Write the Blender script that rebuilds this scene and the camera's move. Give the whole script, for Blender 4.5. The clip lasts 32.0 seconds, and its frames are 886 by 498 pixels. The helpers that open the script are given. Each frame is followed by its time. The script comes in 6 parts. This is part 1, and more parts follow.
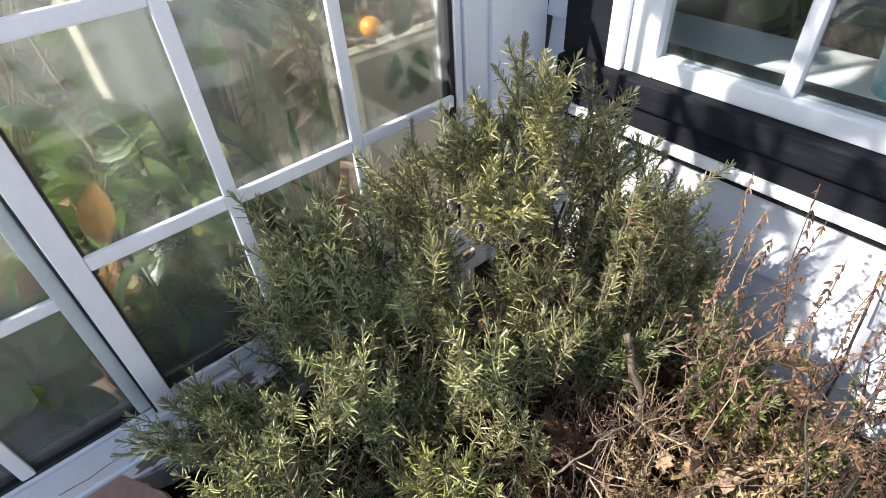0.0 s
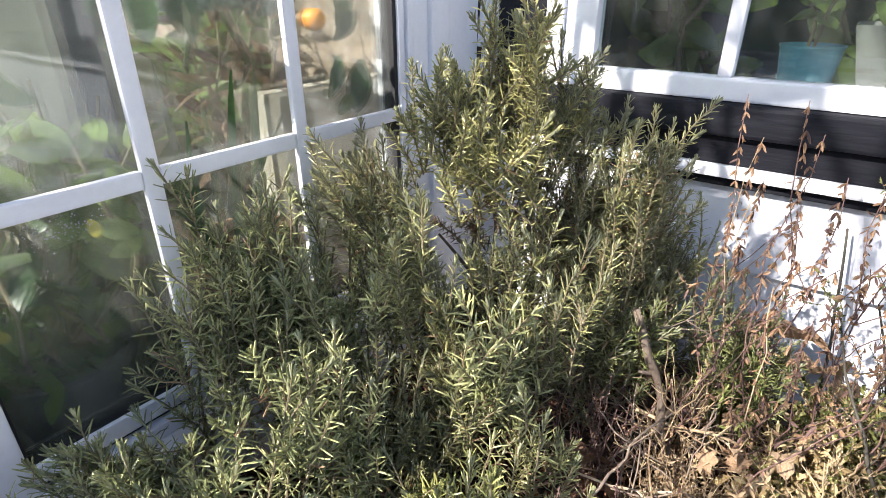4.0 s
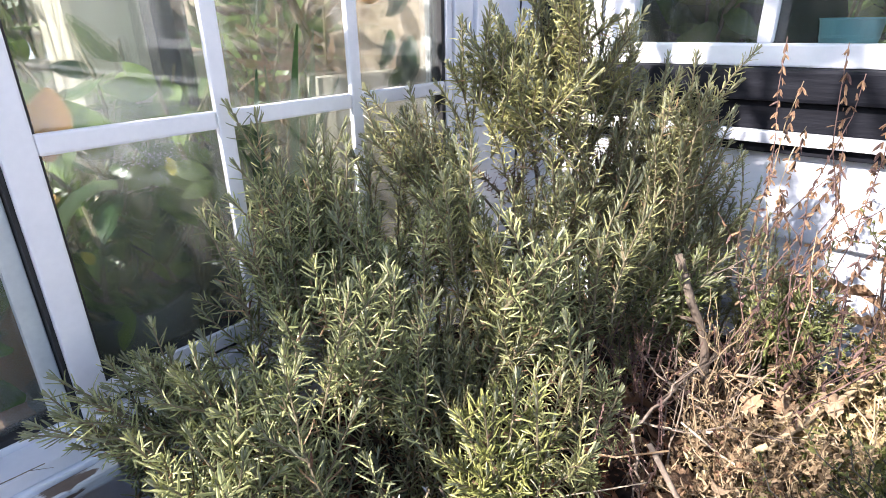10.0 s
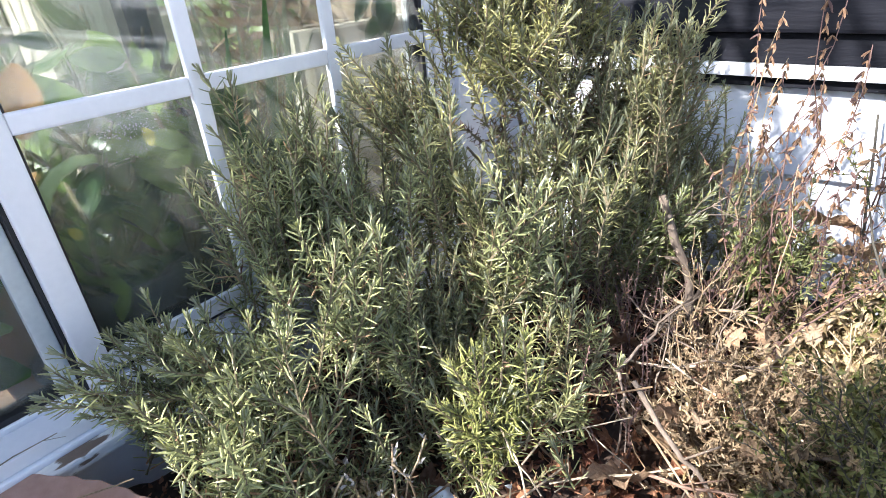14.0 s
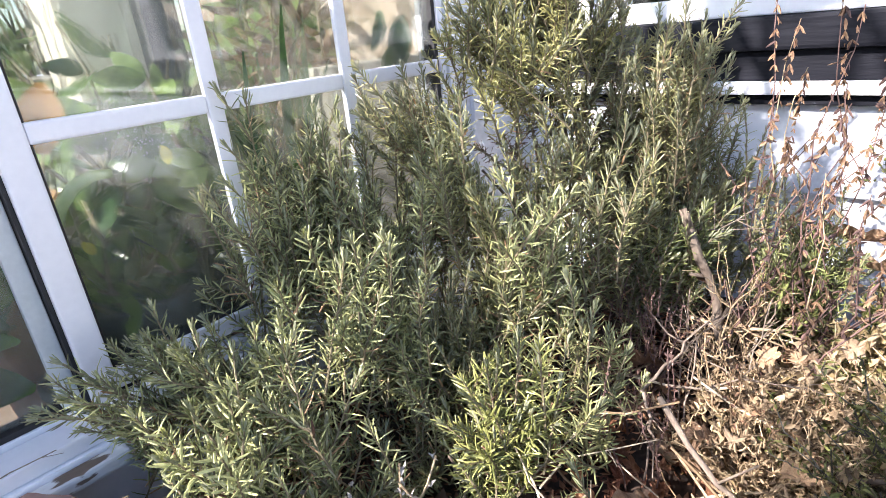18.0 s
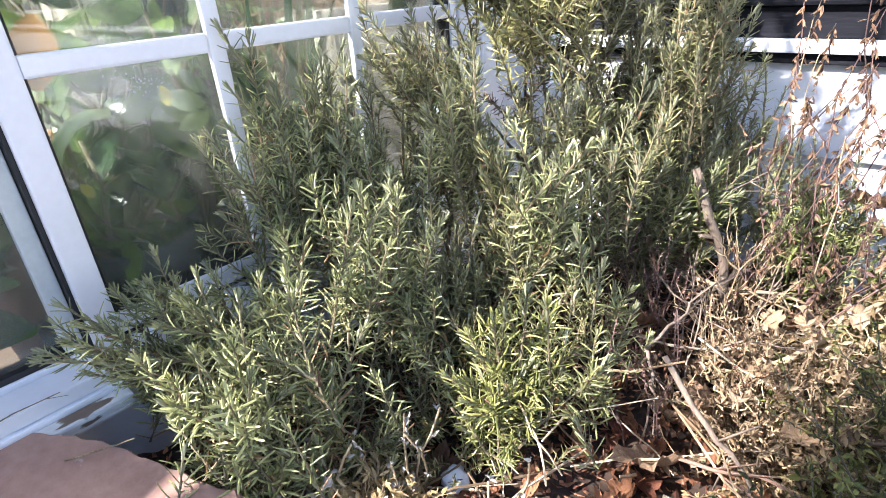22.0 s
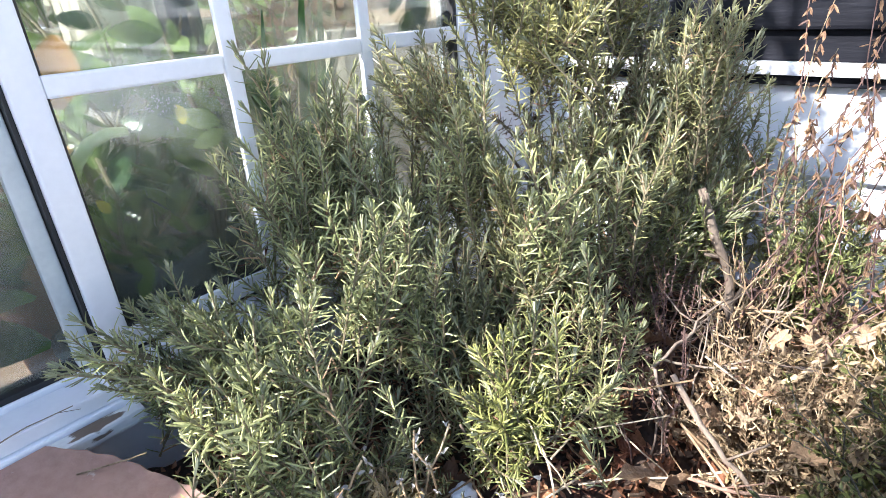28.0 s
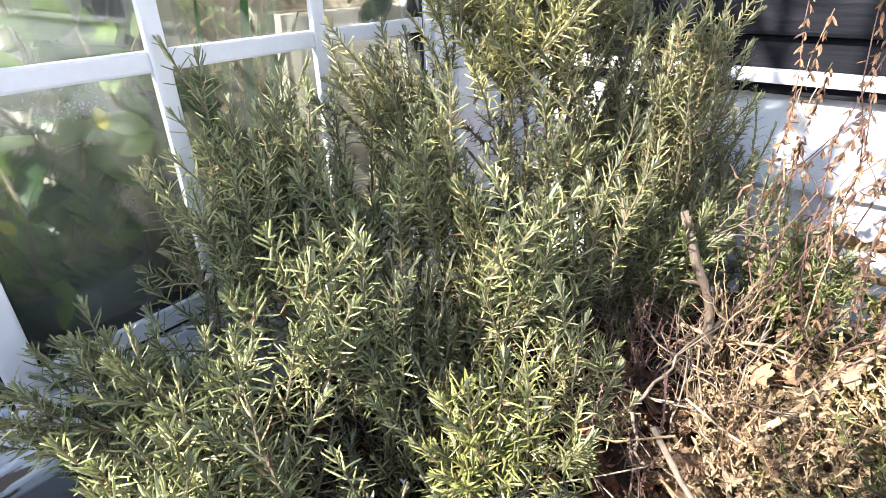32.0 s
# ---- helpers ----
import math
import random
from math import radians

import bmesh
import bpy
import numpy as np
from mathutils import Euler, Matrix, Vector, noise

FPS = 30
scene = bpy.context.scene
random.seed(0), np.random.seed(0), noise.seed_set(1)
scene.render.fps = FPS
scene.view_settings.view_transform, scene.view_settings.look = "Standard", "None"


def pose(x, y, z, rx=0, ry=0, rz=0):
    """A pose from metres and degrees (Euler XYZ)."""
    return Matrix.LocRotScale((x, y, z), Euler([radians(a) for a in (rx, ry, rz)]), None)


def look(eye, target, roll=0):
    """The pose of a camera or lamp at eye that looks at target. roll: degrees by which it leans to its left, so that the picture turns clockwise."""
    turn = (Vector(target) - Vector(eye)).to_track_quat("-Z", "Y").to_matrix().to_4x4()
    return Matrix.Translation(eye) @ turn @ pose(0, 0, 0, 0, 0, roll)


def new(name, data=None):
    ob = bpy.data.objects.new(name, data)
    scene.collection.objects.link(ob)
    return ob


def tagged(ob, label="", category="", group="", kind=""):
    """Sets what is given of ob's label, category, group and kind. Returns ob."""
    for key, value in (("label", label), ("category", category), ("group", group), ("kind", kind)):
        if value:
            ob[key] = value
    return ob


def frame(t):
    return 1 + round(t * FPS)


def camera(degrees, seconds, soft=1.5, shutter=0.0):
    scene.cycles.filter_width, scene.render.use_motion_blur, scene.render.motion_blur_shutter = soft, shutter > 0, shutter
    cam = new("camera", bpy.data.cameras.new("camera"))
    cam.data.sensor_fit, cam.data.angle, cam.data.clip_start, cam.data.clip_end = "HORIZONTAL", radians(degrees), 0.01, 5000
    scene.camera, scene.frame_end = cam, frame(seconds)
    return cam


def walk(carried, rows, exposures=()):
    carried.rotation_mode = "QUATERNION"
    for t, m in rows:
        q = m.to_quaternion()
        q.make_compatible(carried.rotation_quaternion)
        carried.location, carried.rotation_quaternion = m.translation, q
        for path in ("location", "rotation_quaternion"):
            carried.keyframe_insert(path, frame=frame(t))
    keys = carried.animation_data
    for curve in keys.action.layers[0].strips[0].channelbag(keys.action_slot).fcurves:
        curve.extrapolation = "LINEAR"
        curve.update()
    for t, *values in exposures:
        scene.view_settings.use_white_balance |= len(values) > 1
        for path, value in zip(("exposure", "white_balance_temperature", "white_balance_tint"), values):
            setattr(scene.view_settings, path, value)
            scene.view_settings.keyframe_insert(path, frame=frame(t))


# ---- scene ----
cam = camera(78.3, 32.0, soft=0.5)
PATH = [
    (0, (0.728, -0.862, 0.93), (-0.462, 0.055, -0.391), -4.3),
    (0.5, (0.646, -0.859, 0.771), (-0.55, 0.269, -0.368), -1.4),
    (1, (0.661, -0.937, 0.671), (-0.471, 0.411, -0.278), -0.1),
    (1.5, (0.674, -1.053, 0.671), (-0.325, 0.446, -0.198), -0.3),
    (2, (0.676, -1.129, 0.672), (-0.245, 0.447, -0.145), 0.2),
    (2.5, (0.691, -1.137, 0.666), (-0.253, 0.433, -0.137), 0.3),
    (3, (0.682, -1.071, 0.665), (-0.362, 0.426, -0.153), 0.1),
    (3.5, (0.658, -1.011, 0.663), (-0.415, 0.443, -0.195), 0.1),
    (4, (0.636, -0.984, 0.664), (-0.427, 0.472, -0.202), -0.0),
    (4.5, (0.637, -0.981, 0.681), (-0.448, 0.47, -0.166), -0.2),
    (6.5, (0.689, -1.02, 0.62), (-0.526, 0.398, -0.098), 1.2),
    (7, (0.684, -1.035, 0.622), (-0.469, 0.422, -0.117), 0.5),
    (7.5, (0.668, -1.031, 0.606), (-0.47, 0.44, -0.131), 0.6),
    (8, (0.667, -1.029, 0.601), (-0.493, 0.42, -0.144), -0.3),
    (8.5, (0.667, -1.046, 0.583), (-0.49, 0.418, -0.136), 0.0),
    (9, (0.666, -1.05, 0.583), (-0.499, 0.404, -0.144), -0.3),
    (9.5, (0.665, -1.06, 0.567), (-0.513, 0.385, -0.16), -0.3),
    (10, (0.671, -1.058, 0.571), (-0.518, 0.358, -0.19), -0.9),
    (10.5, (0.666, -1.054, 0.56), (-0.514, 0.344, -0.248), -1.5),
    (11, (0.651, -1.044, 0.553), (-0.491, 0.319, -0.363), -1.5),
    (11.5, (0.642, -1.035, 0.546), (-0.479, 0.303, -0.43), -1.6),
    (12, (0.633, -1.032, 0.543), (-0.461, 0.292, -0.483), -1.7),
    (12.5, (0.642, -1.022, 0.541), (-0.477, 0.27, -0.499), -4.2),
    (13, (0.659, -1.027, 0.551), (-0.461, 0.257, -0.497), -5.2),
    (13.5, (0.675, -1.044, 0.57), (-0.438, 0.279, -0.437), -4.8),
    (14, (0.685, -1.051, 0.58), (-0.452, 0.305, -0.351), -4.2),
    (14.5, (0.692, -1.061, 0.589), (-0.469, 0.338, -0.244), -3.9),
    (15, (0.688, -1.057, 0.6), (-0.489, 0.357, -0.187), -3.9),
    (15.5, (0.69, -1.062, 0.588), (-0.513, 0.373, -0.115), -3.7),
    (17.5, (0.691, -1.048, 0.535), (-0.553, 0.342, -0.186), -4.5),
    (18, (0.696, -1.047, 0.528), (-0.55, 0.324, -0.224), -5.4),
    (18.5, (0.698, -1.05, 0.524), (-0.539, 0.315, -0.256), -5.7),
    (19, (0.698, -1.05, 0.522), (-0.529, 0.315, -0.273), -6.0),
    (19.5, (0.697, -1.051, 0.523), (-0.516, 0.311, -0.297), -5.6),
    (20, (0.692, -1.047, 0.523), (-0.536, 0.29, -0.317), -5.2),
    (20.5, (0.684, -1.043, 0.522), (-0.536, 0.289, -0.335), -4.4),
    (21, (0.677, -1.048, 0.523), (-0.521, 0.294, -0.35), -3.7),
    (21.5, (0.674, -1.047, 0.52), (-0.52, 0.287, -0.371), -3.6),
    (22, (0.679, -1.05, 0.521), (-0.52, 0.275, -0.377), -3.7),
    (22.5, (0.684, -1.056, 0.521), (-0.517, 0.267, -0.377), -3.7),
    (23, (0.685, -1.058, 0.521), (-0.518, 0.263, -0.376), -3.6),
    (23.5, (0.677, -1.059, 0.524), (-0.512, 0.254, -0.404), -3.6),
    (24, (0.675, -1.06, 0.522), (-0.518, 0.256, -0.396), -3.5),
    (24.5, (0.68, -1.058, 0.519), (-0.53, 0.237, -0.406), -3.9),
    (25, (0.68, -1.061, 0.524), (-0.543, 0.227, -0.396), -4.0),
    (25.5, (0.681, -1.063, 0.526), (-0.528, 0.256, -0.368), -4.2),
    (26, (0.676, -1.061, 0.525), (-0.532, 0.271, -0.352), -4.4),
    (26.5, (0.68, -1.06, 0.527), (-0.531, 0.271, -0.345), -4.5),
    (28.5, (0.675, -1.061, 0.528), (-0.544, 0.284, -0.312), -3.1),
    (29, (0.673, -1.061, 0.528), (-0.541, 0.292, -0.306), -3.4),
    (29.5, (0.67, -1.062, 0.588), (-0.501, 0.307, -0.281), -3.3),
    (30, (0.667, -1.046, 0.653), (-0.498, 0.41, -0.07), -2.6),
    (30.5, (0.657, -1.031, 0.611), (-0.502, 0.44, -0.092), -1.9),
    (31, (0.65, -1.016, 0.576), (-0.513, 0.426, -0.177), -1.7),
    (31.5, (0.64, -0.993, 0.557), (-0.504, 0.404, -0.304), -2.4),
    (32, (0.628, -0.989, 0.55), (-0.48, 0.395, -0.376), -1.3),
]
EXPOSURES = [(0, 0.98, 6650, 12), (2, 1.06, 6600, 13), (4, 1.12, 6600, 14), (7, 1.28, 6550, 16), (10, 1.43, 6450, 17), (13, 1.7, 6210, 14), (15, 1.34, 6170, 13), (17.5, 1.58, 6380, 17), (19, 1.68, 6430, 18), (26, 1.72, 6030, 13), (29, 1.7, 6250, 13), (30, 1.02, 6350, 13), (31, 1.26, 6400, 13), (32, 1.74, 6560, 13)]
walk(cam, [(t, look(eye, target, roll)) for t, eye, target, roll in PATH], EXPOSURES)

# ---- light ----
SUN_EL, SUN_AZ = radians(36), radians(205)
world = bpy.data.worlds.new("sky")
scene.world = world
world.use_nodes = True
wn = world.node_tree.nodes
sky = wn.new("ShaderNodeTexSky")
sky.sky_type, sky.sun_disc = "NISHITA", False
sky.sun_elevation, sky.sun_rotation = SUN_EL, SUN_AZ
wn["Background"].inputs["Strength"].default_value = 0.12
world.node_tree.links.new(sky.outputs[0], wn["Background"].inputs["Color"])
sun_data = bpy.data.lights.new("sun", "SUN")
sun_data.energy, sun_data.angle, sun_data.color = 5.0, radians(0.8), (1.0, 0.95, 0.88)
sun = new("sun", sun_data)
to_sun = Vector((math.sin(SUN_AZ) * math.cos(SUN_EL), math.cos(SUN_AZ) * math.cos(SUN_EL), math.sin(SUN_EL)))
sun.matrix_world = look(to_sun * 20, (0, 0, 0))

# ---- materials ----


def surface(name, dark, light, size=20.0, rough=0.6, bump=0.2, fine=6.0, thin=0.0, vary="", spread=0.25, gloss=0.5, stretch=(1, 1, 1), spots=None, bias=0.0):
    """A procedural surface: two noises mix the colours; thin: share of light let through (leaves); vary: 'island' or 'object' shifts the tone."""
    m = bpy.data.materials.new(name)
    m.use_nodes = True
    nt = m.node_tree
    n, link = nt.nodes, nt.links.new
    p = n["Principled BSDF"]
    co = n.new("ShaderNodeTexCoord")
    mp = n.new("ShaderNodeMapping")
    mp.inputs["Scale"].default_value = stretch
    link(co.outputs["Object"], mp.inputs["Vector"])
    big, small = n.new("ShaderNodeTexNoise"), n.new("ShaderNodeTexNoise")
    big.inputs["Scale"].default_value, small.inputs["Scale"].default_value = size, size * fine
    big.inputs["Detail"].default_value, small.inputs["Detail"].default_value = 4, 5
    link(mp.outputs[0], big.inputs["Vector"])
    link(mp.outputs[0], small.inputs["Vector"])
    add = n.new("ShaderNodeMath")
    add.operation = "MULTIPLY_ADD"
    link(small.outputs["Fac"], add.inputs[0])
    add.inputs[1].default_value = 0.45
    half = n.new("ShaderNodeMath")
    half.operation = "MULTIPLY"
    link(big.outputs["Fac"], half.inputs[0])
    half.inputs[1].default_value = 0.55
    link(half.outputs[0], add.inputs[2])
    value = add.outputs[0]
    if vary:
        src = n.new("ShaderNodeObjectInfo").outputs["Random"] if vary == "object" else n.new("ShaderNodeNewGeometry").outputs["Random Per Island"]
        if vary == "both":
            mean = n.new("ShaderNodeMath")
            mean.operation = "MULTIPLY_ADD"
            link(n.new("ShaderNodeObjectInfo").outputs["Random"], mean.inputs[0])
            mean.inputs[1].default_value = 0.4
            part_of = n.new("ShaderNodeMath")
            part_of.operation = "MULTIPLY"
            link(src, part_of.inputs[0])
            part_of.inputs[1].default_value = 0.6
            link(part_of.outputs[0], mean.inputs[2])
            src = mean.outputs[0]
        sh = n.new("ShaderNodeMath")
        sh.operation = "MULTIPLY_ADD"
        link(src, sh.inputs[0])
        sh.inputs[1].default_value = spread * 2
        off = n.new("ShaderNodeMath")
        off.operation = "SUBTRACT"
        link(value, off.inputs[0])
        off.inputs[1].default_value = spread
        link(off.outputs[0], sh.inputs[2])
        value = sh.outputs[0]
    ramp = n.new("ShaderNodeValToRGB")
    ramp.color_ramp.elements[0].position, ramp.color_ramp.elements[1].position = 0.3 + bias, 0.7 + bias
    ramp.color_ramp.elements[0].color, ramp.color_ramp.elements[1].color = (*dark, 1), (*light, 1)
    link(value, ramp.inputs["Fac"])
    colour = ramp.outputs["Color"]
    if spots:
        sn = n.new("ShaderNodeTexNoise")
        sn.inputs["Scale"].default_value, sn.inputs["Detail"].default_value = spots[1], 6
        link(mp.outputs[0], sn.inputs["Vector"])
        cut = n.new("ShaderNodeMapRange")
        cut.inputs["From Min"].default_value, cut.inputs["From Max"].default_value = spots[2], spots[2] + 0.05
        link(sn.outputs["Fac"], cut.inputs["Value"])
        mix = n.new("ShaderNodeMix")
        mix.data_type = "RGBA"
        link(cut.outputs[0], mix.inputs["Factor"])
        link(colour, mix.inputs["A"])
        mix.inputs["B"].default_value = (*spots[0], 1)
        colour = mix.outputs["Result"]
    link(colour, p.inputs["Base Color"])
    p.inputs["Roughness"].default_value = rough
    p.inputs["Specular IOR Level"].default_value = gloss
    if bump:
        b = n.new("ShaderNodeBump")
        b.inputs["Strength"].default_value, b.inputs["Distance"].default_value = bump, 0.003
        link(add.outputs[0], b.inputs["Height"])
        link(b.outputs[0], p.inputs["Normal"])
    if thin:
        tr, ms = n.new("ShaderNodeBsdfTranslucent"), n.new("ShaderNodeMixShader")
        link(colour, tr.inputs["Color"])
        ms.inputs[0].default_value = thin
        link(p.outputs[0], ms.inputs[1])
        link(tr.outputs[0], ms.inputs[2])
        link(ms.outputs[0], n["Material Output"].inputs["Surface"])
    return m


def window_glass(name, haze, tint=(0.9, 0.95, 0.93), mist=0.0):
    """Clear pane: mirror by Fresnel, a streaky film of dust and dried water."""
    m = bpy.data.materials.new(name)
    m.use_nodes = True
    nt = m.node_tree
    n, link = nt.nodes, nt.links.new
    n.remove(n["Principled BSDF"])
    clear, gloss, film = n.new("ShaderNodeBsdfTransparent"), n.new("ShaderNodeBsdfGlossy"), n.new("ShaderNodeBsdfDiffuse")
    clear.inputs["Color"].default_value = (*tint, 1)
    gloss.inputs["Roughness"].default_value = 0.02
    film.inputs["Color"].default_value = (0.75, 0.76, 0.74, 1)
    lw = n.new("ShaderNodeLayerWeight")
    lw.inputs["Blend"].default_value = 0.5
    pw = n.new("ShaderNodeMath")
    pw.operation = "POWER"
    link(lw.outputs["Facing"], pw.inputs[0])
    pw.inputs[1].default_value = 5
    fr = n.new("ShaderNodeMath")
    fr.operation = "MULTIPLY_ADD"
    link(pw.outputs[0], fr.inputs[0])
    fr.inputs[1].default_value, fr.inputs[2].default_value = 0.9, 0.045
    a, b = n.new("ShaderNodeMixShader"), n.new("ShaderNodeMixShader")
    co, mp = n.new("ShaderNodeTexCoord"), n.new("ShaderNodeMapping")
    mp.inputs["Scale"].default_value = (1, 1, 0.45)
    tex, tex2 = n.new("ShaderNodeTexNoise"), n.new("ShaderNodeTexNoise")
    tex.inputs["Scale"].default_value, tex.inputs["Detail"].default_value, tex.inputs["Distortion"].default_value = 5, 5, 0.8
    tex2.inputs["Scale"].default_value, tex2.inputs["Detail"].default_value = 160, 2
    link(co.outputs["Object"], mp.inputs["Vector"])
    link(mp.outputs[0], tex.inputs["Vector"])
    link(co.outputs["Object"], tex2.inputs["Vector"])
    rng = n.new("ShaderNodeMapRange")
    rng.inputs["From Min"].default_value, rng.inputs["From Max"].default_value = 0.38, 0.75
    rng.inputs["To Min"].default_value, rng.inputs["To Max"].default_value = haze * 0.3, haze
    link(tex.outputs["Fac"], rng.inputs["Value"])
    speck = n.new("ShaderNodeMapRange")
    speck.inputs["From Min"].default_value, speck.inputs["From Max"].default_value = 0.74, 0.8
    speck.inputs["To Max"].default_value = 0.25
    link(tex2.outputs["Fac"], speck.inputs["Value"])
    mx = n.new("ShaderNodeMath")
    mx.operation = "MAXIMUM"
    link(rng.outputs[0], mx.inputs[0])
    link(speck.outputs[0], mx.inputs[1])
    link(mx.outputs[0], a.inputs[0])
    through_pane = clear.outputs[0]
    if mist:
        # a breath of condensation softens what stands far behind the pane
        soft = n.new("ShaderNodeBsdfRefraction")
        soft.inputs["IOR"].default_value, soft.inputs["Roughness"].default_value = 1.12, 0.13
        soft.inputs["Color"].default_value = (*tint, 1)
        damp = n.new("ShaderNodeMixShader")
        damp.inputs[0].default_value = mist
        link(clear.outputs[0], damp.inputs[1])
        link(soft.outputs[0], damp.inputs[2])
        through_pane = damp.outputs[0]
    link(through_pane, a.inputs[1])
    lit = n.new("ShaderNodeBsdfTranslucent")
    lit.inputs["Color"].default_value = (0.75, 0.76, 0.74, 1)
    both = n.new("ShaderNodeMixShader")
    both.inputs[0].default_value = 0.6
    link(film.outputs[0], both.inputs[1])
    link(lit.outputs[0], both.inputs[2])
    link(both.outputs[0], a.inputs[2])
    link(fr.outputs[0], b.inputs[0])
    link(a.outputs[0], b.inputs[1])
    link(gloss.outputs[0], b.inputs[2])
    link(b.outputs[0], n["Material Output"].inputs["Surface"])
    return m


DROPLET = surface("water_drop", (0.30, 0.32, 0.31), (0.45, 0.46, 0.45), 200, 0.08, 0.0, gloss=0.8)
WHITE = surface("white_paint", (0.80, 0.81, 0.85), (0.88, 0.885, 0.92), 14, 0.45, 0.15, 9)
# white siding, greyed and blued: lavender shade is put into the paint colour
SIDING = surface("siding_shade_tint", (0.62, 0.645, 0.72), (0.73, 0.75, 0.80), 9, 0.55, 0.25, 14, stretch=(0.25, 1, 1))
CHIPPED = surface("chipped_paint", (0.62, 0.62, 0.63), (0.80, 0.80, 0.79), 18, 0.65, 0.8, 8, stretch=(1, 0.35, 1), spots=((0.17, 0.12, 0.09), 60, 0.53))
BLACK = surface("black_paint", (0.004, 0.0045, 0.008), (0.013, 0.014, 0.020), 16, 0.7, 1.0, 9, stretch=(0.12, 1, 1), gloss=0.18)
GASKET = surface("rubber", (0.008, 0.008, 0.01), (0.02, 0.02, 0.022), 30, 0.6, 0.1)
ALU = surface("aluminium_track", (0.50, 0.55, 0.56), (0.62, 0.67, 0.67), 25, 0.4, 0.1)
GLASS_A = window_glass("hazy_glass", 0.14, mist=0.3)
GLASS_C = window_glass("dusty_door_glass", 0.42, mist=0.5)
# faint film haze stands in for reflected sky that lightens the house window
GLASS_B = window_glass("window_glass", 0.055)
SOIL = surface("soil", (0.018, 0.012, 0.009), (0.085, 0.052, 0.036), 16, 0.95, 1.0, 8)
SANDSTONE = surface("red_sandstone", (0.29, 0.165, 0.13), (0.44, 0.28, 0.23), 9, 0.85, 1.0, 9, spots=((0.46, 0.37, 0.32), 60, 0.70))
SNOW = surface("snow", (0.80, 0.82, 0.86), (0.92, 0.93, 0.95), 60, 0.7, 0.5)
NEEDLE = surface("rosemary_needle", (0.068, 0.074, 0.026), (0.42, 0.41, 0.17), 30, 0.46, 0.0, 5, thin=0.12, vary="both", spread=0.26, gloss=0.45)
NEEDLE_PALE = surface("rosemary_needle_pale", (0.125, 0.145, 0.052), (0.56, 0.57, 0.26), 30, 0.46, 0.0, 5, thin=0.15, vary="both", spread=0.26, gloss=0.45)
# yellow-green crown needles, brightened so that sunlight is part of the colour
NEEDLE_YELLOW = surface("rosemary_needle_yellow_sunlit", (0.18, 0.18, 0.052), (0.66, 0.62, 0.27), 30, 0.42, 0.0, 5, thin=0.35, vary="both", spread=0.24)
# shaded copy of the needle colour, for waist, back and inner shoots
NEEDLE_SHADED = surface("rosemary_needle_shaded", (0.06, 0.066, 0.025), (0.34, 0.33, 0.14), 30, 0.4, 0.0, 5, thin=0.12, vary="both", spread=0.24)
NEEDLE_DEAD = surface("rosemary_needle_dead", (0.05, 0.028, 0.014), (0.20, 0.115, 0.055), 30, 0.7, 0.0, 5, thin=0.1, vary="both", spread=0.24)
NEEDLE_OLIVE = surface("rosemary_needle_olive", (0.12, 0.14, 0.040), (0.50, 0.50, 0.17), 30, 0.4, 0.0, 5, thin=0.16, vary="both", spread=0.24)
NEEDLE_GREEN = surface("rosemary_needle_green", (0.085, 0.11, 0.034), (0.35, 0.38, 0.13), 30, 0.5, 0.0, 5, thin=0.25, vary="both", spread=0.22)
UNDER = surface("rosemary_underside", (0.17, 0.185, 0.105), (0.40, 0.41, 0.27), 60, 0.7, 0.0, 5, thin=0.1, vary="both", spread=0.2)
TWIG = surface("young_twig", (0.11, 0.09, 0.05), (0.27, 0.225, 0.14), 60, 0.8, 0.4)
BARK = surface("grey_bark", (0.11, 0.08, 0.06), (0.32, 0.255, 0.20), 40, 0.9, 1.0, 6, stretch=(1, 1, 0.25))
# the grey bark again with shade put into its colour
SHADY_BARK = surface("shaded_grey_bark", (0.07, 0.05, 0.038), (0.21, 0.165, 0.125), 40, 0.9, 1.0, 6, stretch=(1, 1, 0.25))
STRAW = surface("dry_straw", (0.18, 0.12, 0.068), (0.52, 0.405, 0.25), 60, 0.8, 0.3, vary="object", spread=0.2)
DRY_LEAF = surface("dry_leaf", (0.15, 0.08, 0.045), (0.42, 0.285, 0.175), 30, 0.8, 0.5, 5, thin=0.15, vary="object", spread=0.3)
PALE_LEAF = surface("pale_fallen_leaf", (0.26, 0.17, 0.10), (0.56, 0.42, 0.28), 40, 0.8, 0.5, 5, thin=0.15, vary="object", spread=0.2)
RUST_LEAF = surface("rust_fallen_leaf", (0.15, 0.05, 0.025), (0.42, 0.20, 0.10), 30, 0.75, 0.5, 5, thin=0.15, vary="object", spread=0.3)
PALE_DRY = surface("pale_dry_leaf", (0.24, 0.17, 0.075), (0.60, 0.48, 0.26), 70, 0.8, 0.3, thin=0.2, vary="island", spread=0.25)
RUST_DRY = surface("rust_dry_flower", (0.13, 0.062, 0.045), (0.52, 0.34, 0.19), 60, 0.8, 0.3, thin=0.2, vary="island", spread=0.25)
OCHRE_LEAF = surface("ochre_dry_leaf", (0.12, 0.08, 0.045), (0.44, 0.325, 0.20), 50, 0.7, 0.2, thin=0.25, vary="island", spread=0.3)
OLIVE = surface("olive_leaf", (0.05, 0.065, 0.016), (0.22, 0.23, 0.065), 50, 0.6, 0.1, thin=0.25, vary="island", spread=0.25)
